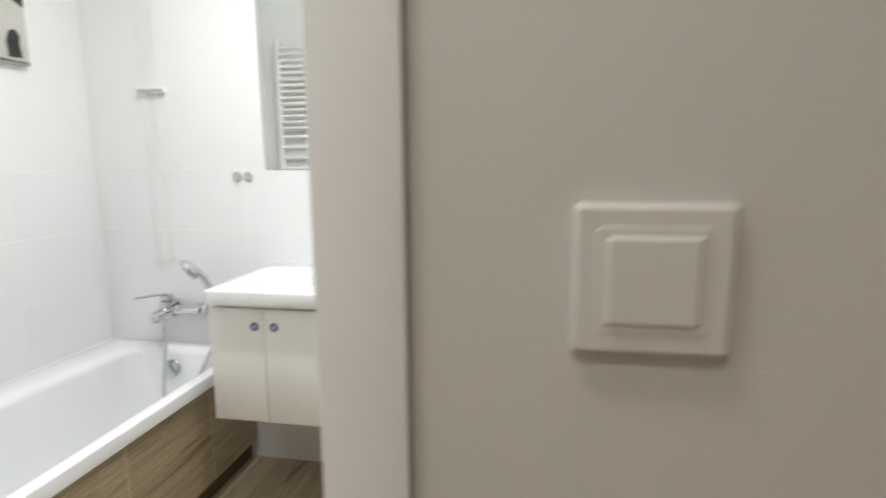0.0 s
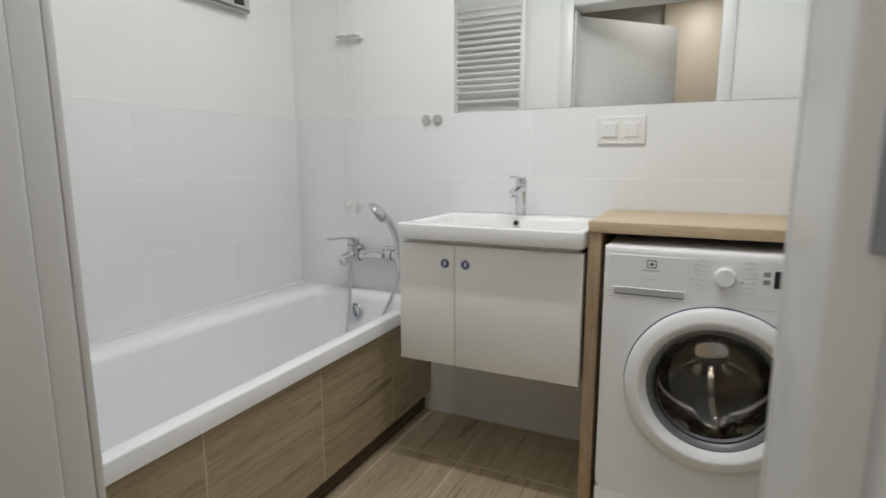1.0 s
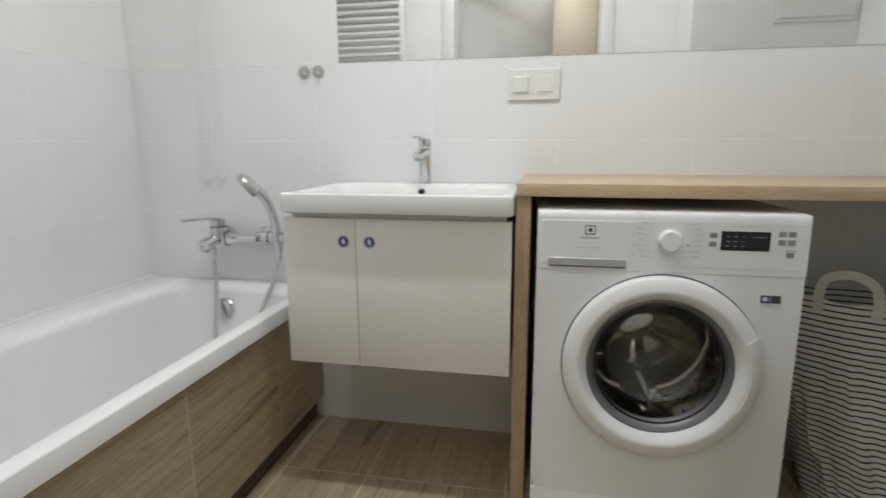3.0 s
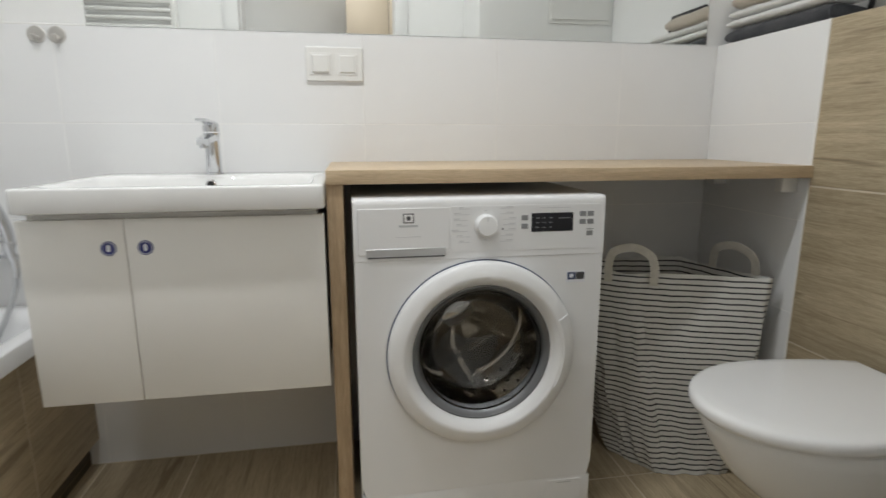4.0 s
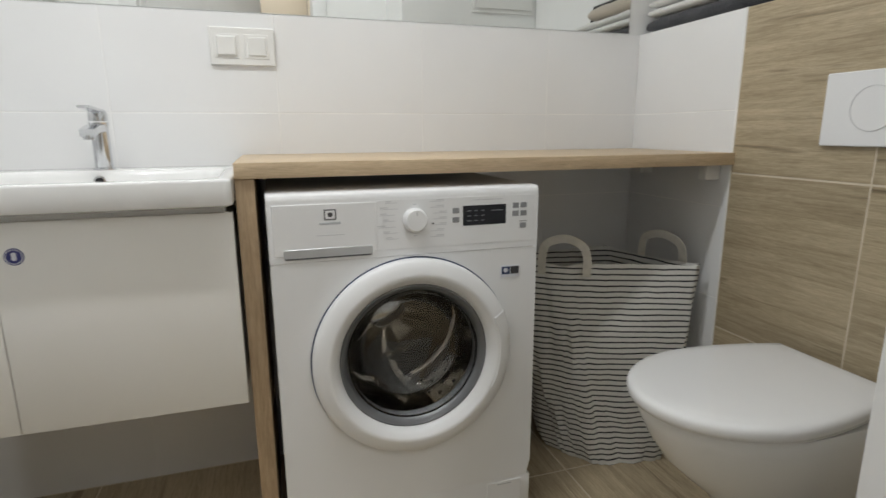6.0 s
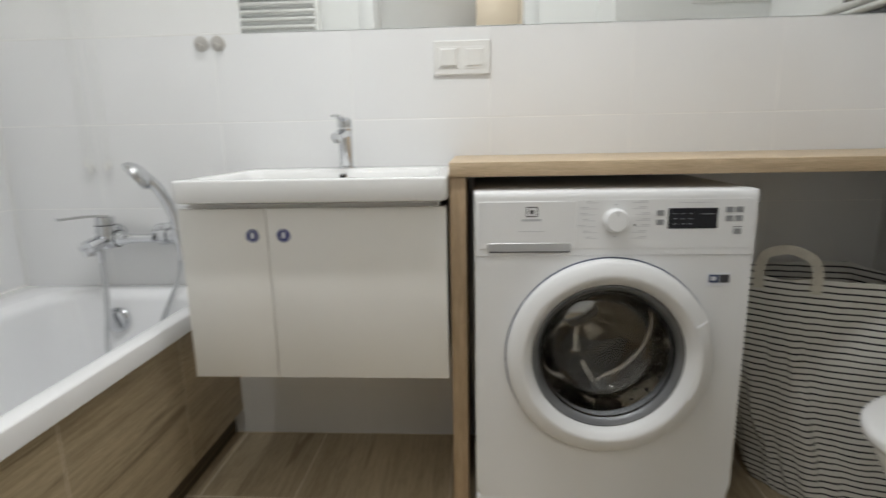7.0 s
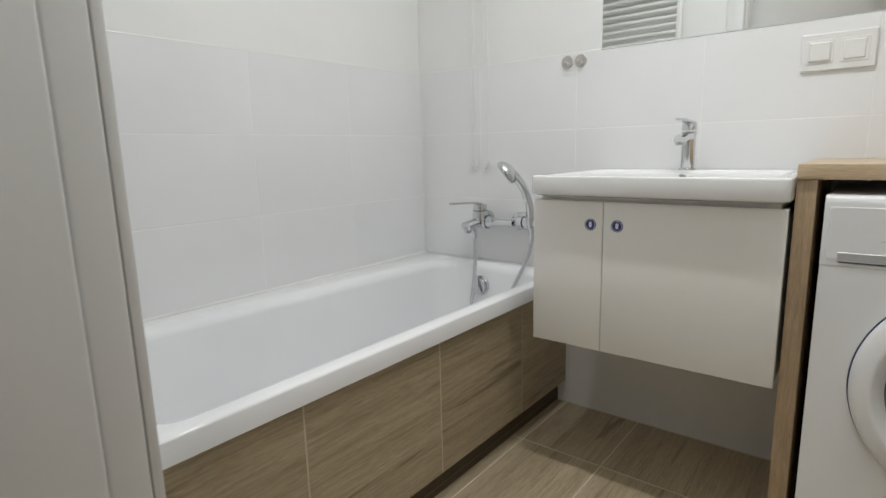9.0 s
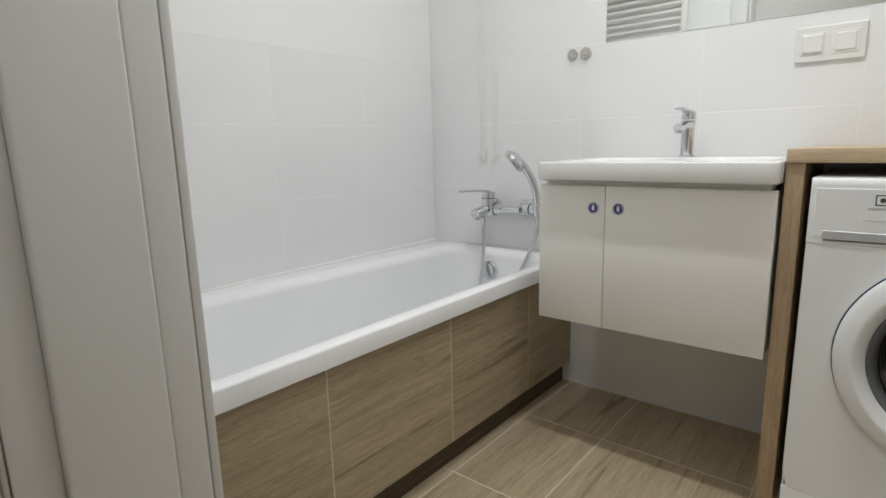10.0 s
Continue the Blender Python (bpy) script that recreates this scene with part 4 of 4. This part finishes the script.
# ---- laundry hamper ----
def hamper():
    h = thing("laundry_basket", (2.40, -0.24, 0.0), "soft ecru laundry basket with thin black stripes and cloth handles", "laundry basket")
    top = [(2.596, -0.412), (2.505, -0.105), (2.150, -0.06), (2.128, -0.18), (2.240, -0.272)]
    low = [(2.550, -0.385), (2.540, -0.11), (2.275, -0.085), (2.250, -0.205), (2.335, -0.352)]
    H = 0.603

    def corner_loop(q, r, n=8):
        out = []
        for i in range(len(q)):
            p, a, b = Vector(q[i]), Vector(q[i - 1]), Vector(q[(i + 1) % len(q)])
            s0 = p + (a - p).normalized() * r
            s1 = p + (b - p).normalized() * r
            for k in range(n + 1):
                t = k / n
                out.append((1 - t) ** 2 * s0 + 2 * t * (1 - t) * p + t * t * s1)
            for k in range(1, n):
                e1 = b + (p - b).normalized() * r
                out.append(s1 + (e1 - s1) * k / n)
        return out

    t0, l0 = corner_loop(top, 0.03), corner_loop(low, 0.05)
    rows, levels = [], 34
    for j in range(levels + 1):
        u = j / levels
        k = u ** 0.68
        ring = []
        mid = sum(((l0[i] * (1 - k) + t0[i] * k) for i in range(len(t0))), Vector((0, 0))) / len(t0)
        for i in range(len(t0)):
            p = l0[i] * (1 - k) + t0[i] * k
            away = (p - mid).normalized()
            fold = 0.013 * noise.noise((i * 0.22, u * 2.2, 1.7)) + 0.012 * noise.noise((i * 0.55, u * 5.0, 5.1)) + 0.006 * noise.noise((i * 1.1, u * 3.0, 9.4)) - 0.003 * math.exp(-((u - 0.2) / 0.06) ** 2)
            p = p + away * fold * (1 - 0.75 * u ** 3)
            z = u * H + 0.005 * (u ** 4) * math.sin(i * 0.35)
            ring.append((p.x, p.y, max(z, 0.0005)))
        rows.append(ring)
    mid_t = Vector((sum(p[0] for p in rows[-1]), sum(p[1] for p in rows[-1]), 0)) / len(rows[-1])
    inner = [[(x + (mid_t.x - x) * 0.014, y + (mid_t.y - y) * 0.014, z) for x, y, z in rows[-1]]]
    for u in (0.97, 0.9, 0.7, 0.4, 0.12):
        src = rows[round(u * levels)]
        inner.append([(x + (mid_t.x - x) * 0.03, y + (mid_t.y - y) * 0.03, z) for x, y, z in src])
    part("bag", loft(rows + inner, True, True), STRIPED, h, "", 60)

    def handle(p0, p1, rise, out, drop=0.03):
        a, b = Vector(p0), Vector(p1)
        o = Vector(out)
        path = [a + o + Vector((0, 0, -drop)), a + o + Vector((0, 0, 0.025)), a * 0.9 + b * 0.1 + o * 0.6 + Vector((0, 0, rise * 0.8)), (a + b) / 2 + o * 0.4 + Vector((0, 0, rise)),
                a * 0.12 + b * 0.88 + o * 0.6 + Vector((0, 0, rise * 0.75)), b + o + Vector((0, 0, 0.02)), b + o + Vector((0, 0, -drop))]
        # the strap lies flat in the plane of its loop
        across = (b - a).normalized().cross(Vector((0, 0, 1)))
        sec = [(-0.0115, -0.0016), (0.0115, -0.0016), (0.0115, 0.0016), (-0.0115, 0.0016)]
        part("handle", sweep(path, sec, 8, across), STRAP, h, "ecru webbing handle")

    handle(Vector((2.193, -0.236, H)), Vector((2.296, -0.303, H)), 0.074, (-0.004, -0.004, 0))
    e = (Vector((*top[0], 0)) - Vector((*top[1], 0)))
    g0, g1 = Vector((*top[1], H)) + e * 0.36, Vector((*top[1], H)) + e * 0.78
    handle(g0, g1, 0.070, (0.004, 0.002, 0))


hamper()


# ---- toilet ----
def dee(front, back, hw, hb, cy, z, n=28):
    """A D-shaped outline: round to the front (-x), straight at the back."""
    xc = front + (back - front) * 0.46
    out = []
    for i in range(n + 1):
        a = math.pi / 2 + math.pi * i / n
        out.append((xc + (xc - front) * math.cos(a), cy + hw * math.sin(a), z))
    for i in range(1, 9):
        t = i / 8
        w = hw + (hb - hw) * t * t
        out.append((xc + (back - xc) * t, cy - w, z))
    for i in range(8, 0, -1):
        t = i / 8
        w = hw + (hb - hw) * t * t
        out.append((xc + (back - xc) * t, cy + w, z))
    return out


def toilet():
    t = thing("toilet", (2.4, -0.79, 0.0), "white ceramic toilet with its lid closed", "toilet")
    cy = -0.785
    B = RIGHT - 0.0015
    bowl = [dee(2.345, B, 0.098, 0.11, cy, 0.0), dee(2.350, B, 0.094, 0.105, cy, 0.02), dee(2.350, B, 0.092, 0.105, cy, 0.13), dee(2.341, B, 0.095, 0.11, cy, 0.18),
            dee(2.305, B, 0.107, 0.12, cy, 0.225), dee(2.252, B, 0.124, 0.135, cy, 0.27), dee(2.200, B, 0.140, 0.15, cy, 0.32), dee(2.166, B, 0.156, 0.16, cy, 0.37),
            dee(2.148, B, 0.164, 0.165, cy, 0.405), dee(2.139, B, 0.168, 0.165, cy, 0.428), dee(2.142, B, 0.166, 0.164, cy, 0.435), dee(2.16, B, 0.15, 0.15, cy, 0.436)]
    part("bowl", loft(bowl), CERAMIC, t, "", 50)
    seat = [dee(2.142, 2.59, 0.163, 0.125, cy, 0.4365), dee(2.137, 2.592, 0.167, 0.128, cy, 0.438), dee(2.137, 2.592, 0.167, 0.128, cy, 0.4445), dee(2.140, 2.59, 0.165, 0.126, cy, 0.4460)]
    part("seat", loft(seat), CERAMIC_GREY, t)
    lid = [dee(2.128, 2.595, 0.173, 0.126, cy, 0.4466), dee(2.1225, 2.60, 0.177, 0.130, cy, 0.4482), dee(2.1195, 2.60, 0.179, 0.131, cy, 0.456), dee(2.1195, 2.60, 0.179, 0.131, cy, 0.4645), dee(2.1215, 2.60, 0.1775, 0.130, cy, 0.4695),
           dee(2.1265, 2.60, 0.174, 0.128, cy, 0.4735), dee(2.136, 2.597, 0.167, 0.123, cy, 0.4760), dee(2.170, 2.59, 0.143, 0.105, cy, 0.4776), dee(2.25, 2.57, 0.09, 0.06, cy, 0.4785)]
    part("lid", loft(lid), CERAMIC_GREY, t, "closed glossy white lid", 60)
    for y in (cy - 0.075, cy + 0.075):
        part("hinge", rod((2.607, y - 0.02, 0.462), (2.607, y + 0.02, 0.462), 0.011, 18, None, 0.002), CHROME, t)


def flush_plate():
    p = thing("flush_plate", (RIGHT, -0.783, 1.01), "white flush plate with two round buttons", "flush plate")
    b = plate(0.664, 0.910, 0.9345, 1.0855, -0.012, 0.0, 0.004, 0.002)
    spin = Matrix(((0, 1, 0, RIGHT), (-1, 0, 0, 0), (0, 0, 1, 0), (0, 0, 0, 1)))
    part("panel", merge(bmesh.new(), b, spin), ENAMEL, p)
    for y, z, r in ((-0.768, 1.010, 0.0455), (-0.832, 1.002, 0.0345)):
        part("button_ring", lathe([(r, 0.0115), (r, 0.0132), (r - 0.0008, 0.0134), (r - 0.0009, 0.0115)], (RIGHT, y, z), (-1, 0, 0), 56, None, False, False, True), INK_PALE, p, "thin pale grey ring")
    part("large_button", lathe([(0.0440, 0.0118), (0.0435, 0.0126), (0.0, 0.0126)], (RIGHT, -0.768, 1.010), (-1, 0, 0), 56), ENAMEL, p)
    part("small_button", lathe([(0.0330, 0.0122), (0.0325, 0.0132), (0.0, 0.0132)], (RIGHT, -0.832, 1.002), (-1, 0, 0), 56), ENAMEL, p)


toilet()
flush_plate()


# ---- things on the ledge ----
def folded_towel(name_label, mat, x0, x1, y0, y1, z0, thick, layers, seed):
    t = thing("folded_towel", ((x0 + x1) / 2, (y0 + y1) / 2, z0), name_label, "towel", "towels on the ledge")
    lay = thick / layers
    for k in range(layers):
        za = z0 + k * lay
        rows = []
        n = 22
        ya = y0 + 0.011 * ((k * 5 + 1) % 3)
        for i in range(n + 1):
            y = ya + (y1 - ya) * i / n
            ring = []
            end = 1 - 0.35 * max(0, 1 - min(i, n - i) / 1.2)
            for j in range(18):
                a = 2 * math.pi * j / 18
                ca, sa = math.cos(a), math.sin(a)
                px = (x0 + x1) / 2 + (x1 - x0) / 2 * math.copysign(abs(ca) ** 0.5, ca)
                pz = za + lay / 2 + lay * 0.49 * math.copysign(abs(sa) ** 0.85, sa) * end
                w = 0.0065 * noise.noise((px * 9 + seed, y * 14, pz * 30 + k))
                ring.append((px + w * 0.8 + 0.004 * math.sin(k * 2.3 + seed), y, max(z0 + 0.0003, pz + w * (1 if sa > 0 and k == layers - 1 else 0.3))))
            rows.append(ring)
        part("fold", loft(rows), mat, t, "", 70)


folded_towel("dark charcoal folded towel at the bottom of a stack", TOWEL_DARK, 2.652, 2.775, -0.405, -0.012, TOP, 0.047, 1, 1.0)
folded_towel("white folded towel in a stack on the ledge", TOWEL_WHITE, 2.656, 2.775, -0.432, -0.014, TOP + 0.047, 0.052, 2, 4.0)
folded_towel("beige folded towel on top of a stack", TOWEL_BEIGE, 2.660, 2.772, -0.36, -0.016, TOP + 0.099, 0.05, 1, 7.0)


def photo_frame():
    p = thing("photo_frame", (2.8, -0.47, TOP), "black photo frame with a grey picture leaning on the wall", "picture frame")
    lean = Matrix.Translation((2.80, -0.472, TOP + 0.002)) @ Matrix.Rotation(radians(11), 4, "Y")

    def add(name, b, mat, label=""):
        part(name, merge(bmesh.new(), b, lean), mat, p, label)
    w, hh = 0.112, 0.215
    b = box(-0.007, 0.007, -w, w, 0.0, 0.012, 0.001, 1)
    box(-0.007, 0.007, -w, w, hh - 0.012, hh, 0.001, 1, bm=b)
    box(-0.007, 0.007, -w, -w + 0.012, 0.0121, hh - 0.0121, 0.001, 1, bm=b)
    box(-0.007, 0.007, w - 0.012, w, 0.0121, hh - 0.0121, 0.001, 1, bm=b)
    add("frame", b, FRAME_BLACK)
    add("backing", box(0.002, 0.005, -w + 0.012, w - 0.012, 0.012, hh - 0.012), CANVAS)
    add("printed_shape", box(0.0005, 0.0018, -0.07, 0.03, 0.02, 0.15, 0.0), CANVAS_GREY)
    add("printed_shape", box(-0.0005, 0.0004, -0.01, 0.045, 0.03, 0.08, 0.0), CANVAS_DARK)


photo_frame()


def service_hatch():
    s = thing("service_hatch", (2.68, SHAFT_Y, 1.56), "white service hatch flush in the pipe shaft", "hatch")
    y = SHAFT_Y - 0.008
    part("frame", box(2.50, 2.845, y, y + 0.006, 1.56, 2.0, 0.001, 1), PLASTIC, s)
    part("door", box(2.515, 2.83, y + 0.006, y + 0.012, 1.58, 1.985, 0.001, 1), PLASTIC, s)


service_hatch()


# ---- towel radiator by the door ----
def towel_radiator():
    r = thing("towel_radiator", (0.37, DOOR_IN + 0.04, 0.85), "white ladder towel radiator with grouped round rungs", "radiator")
    y = DOOR_IN + 0.062
    for x in (0.135, 0.605):
        part("upright", box(x - 0.015, x + 0.015, y - 0.018, y + 0.018, 0.86, 2.12, 0.007, 3), PLASTIC, r)
    zs = [0.90 + 0.072 * i for i in range(9)] + [1.535 + 0.0405 * i for i in range(14)]
    for zz in zs:
        part("rung", rod((0.145, y + 0.008, zz), (0.595, y + 0.008, zz), 0.0115, 14), PLASTIC, r)
    for x in (0.17, 0.57):
        for zz in (0.98, 2.0):
            part("wall_mount", rod((x, DOOR_IN, zz), (x, y, zz), 0.009, 12), PLASTIC, r)


towel_radiator()


# ---- lamps ----
def globe_bar():
    y = SPOTS[0][1]
    x0, x1 = SPOTS[0][0] - 0.09, SPOTS[-1][0] + 0.09
    c = thing("ceiling_lamp", ((x0 + x1) / 2, y, CEIL), "white ceiling bar lamp with four lit spot bulbs", "ceiling lamp")
    part("bar", box(x0, x1, y - 0.03, y + 0.03, CEIL - 0.022, CEIL + 0.0015, 0.004, 2), LAMP_RING, c)
    for sx, sy in SPOTS:
        socket = part("socket", lathe([(0.014, 0.0), (0.018, -0.03), (0.024, -0.085), (0.022, -0.088), (0.0, -0.088)], (sx, sy, CEIL - 0.02), (0, 0, 1), 28), LAMP_RING, c)
        part("bulb_neck", lathe([(0.014, -0.088), (0.016, -0.100), (0.013, -0.112), (0.0, -0.114)], (sx, sy, CEIL - 0.02), (0, 0, 1), 20), LAMP_FACE, socket, "glowing bulb neck")


globe_bar()
# Fittings out of view, added where the hall fill lights hang.
for hx, hy in ASSUMED_HALL_LAMPS:
    hl = thing("assumed_hall_lamp", (hx, hy, CEIL), "unseen round white hall ceiling lamp, added to light the hall", "ceiling lamp", "hall lamps")
    part("ring", lathe([(0.16, 0.0), (0.16, -0.03), (0.15, -0.036), (0.13, -0.036), (0.13, 0.0)], (hx, hy, CEIL + 0.001), (0, 0, 1), 40, None, False, False, True), LAMP_RING, hl)
    part("diffuser", lathe([(0.129, -0.020), (0.129, -0.03), (0.0, -0.031)], (hx, hy, CEIL + 0.001), (0, 0, 1), 40), HALL_FACE, hl)


def hall_wardrobe():
    w = thing("wardrobe", (2.1, -3.27, 0.0), "tall beige wardrobe with plain doors across the hall", "wardrobe")
    # Near-black carcass: the shade in the door gaps is put into its colour.
    part("carcass", box(1.318, 2.90, -3.299, -3.262, 0.0, CEIL - 0.01, 0.001, 1), SHADOW_GAP, w, "carcass coloured dark as the shade between the doors")
    for k in range(3):
        part("door", box(1.322 + 0.526 * k, 1.844 + 0.526 * k, -3.2615, -3.243, 0.05, CEIL - 0.02, 0.002, 2), WARDROBE, w)


hall_wardrobe()

# ---- tiles ----
GAP = 0.0018
JOINT = 0.0010


def run(cuts):
    return list(zip(cuts, cuts[1:]))


ROWS_Z = run([0.0, 0.255, 0.510, 0.765, 1.020, TOP])
for x0, x1 in run([0.0, 0.303, 0.705, 1.107, 1.509, 1.911, 2.313, RIGHT]):
    for z0, z1 in ROWS_Z:
        lay_tile(wall_back, TILE_WHITE, WALL_BACK, ((x0 + x1) / 2, 0.0, (z0 + z1) / 2), x1 - x0 - JOINT, z1 - z0 - GAP)
for y0, y1 in run([-1.556, -1.21, -0.808, -0.406, 0.0]):
    for z0, z1 in ROWS_Z[1:]:
        lay_tile(wall_left, TILE_WHITE, WALL_LEFT, (0.0, (y0 + y1) / 2, (z0 + z1) / 2), y1 - y0 - JOINT, z1 - z0 - GAP)
for z0, z1 in ROWS_Z:
    for y0, y1 in run([-0.4175, -0.0]):
        lay_tile(wall_ledge, TILE_WHITE, WALL_RIGHT, (RIGHT, (y0 + y1) / 2, (z0 + z1) / 2), y1 - y0 - JOINT, z1 - z0 - GAP)
for z0, z1 in ROWS_Z:
    lay_tile(wall_shaft, TILE_WHITE, WALL_RIGHT, (SHAFT_X, (DOOR_IN + SHAFT_Y) / 2, (z0 + z1) / 2), SHAFT_Y - DOOR_IN - 0.002, z1 - z0 - GAP)
WALL_SHAFT = Matrix(((-1, 0, 0, 0), (0, 0, 1, 0), (0, 1, 0, 0), (0, 0, 0, 1)))
for x0, x1 in run([SHAFT_X, SHAFT_X + 0.255, RIGHT]):
    for z0, z1 in ROWS_Z:
        lay_tile(wall_shaft, TILE_WHITE, WALL_SHAFT, ((x0 + x1) / 2, SHAFT_Y, (z0 + z1) / 2), x1 - x0 - JOINT, z1 - z0 - GAP)
for y0, y1, cuts in ((-0.78, -0.4225, [0.0, 0.43, 0.858, TOP]), (SHAFT_Y + 0.001, -0.78, [0.0, 0.43, 0.858, 1.10, TOP])):
    for z0, z1 in run(cuts):
        lay_tile(wall_ledge, WOOD_TILE, WALL_RIGHT, (RIGHT, (y0 + y1) / 2, (z0 + z1) / 2), y1 - y0 - 0.0022, z1 - z0 - 0.003)
for y0, y1 in run([-1.556, -1.183, -0.748, -0.325, -0.001]):
    for z0, z1 in run([0.086, 0.4695]):
        lay_tile(bath_panel, WOOD_TILE, WALL_LEFT, (0.684, (y0 + y1) / 2, (z0 + z1) / 2), y1 - y0 - 0.003, z1 - z0 - 0.002)
for x0, x1 in run([0.30, 0.692, 0.962, 1.389, 1.816, 2.240, RIGHT]):
    for y0, y1 in run([-1.66, -1.19, -0.76, -0.333, 0.0]):
        lay_tile(floor, WOOD_TILE, FLOOR_LONG_Y, ((x0 + x1) / 2, (y0 + y1) / 2, 0.0), y1 - y0 - 0.0042, x1 - x0 - 0.0042)
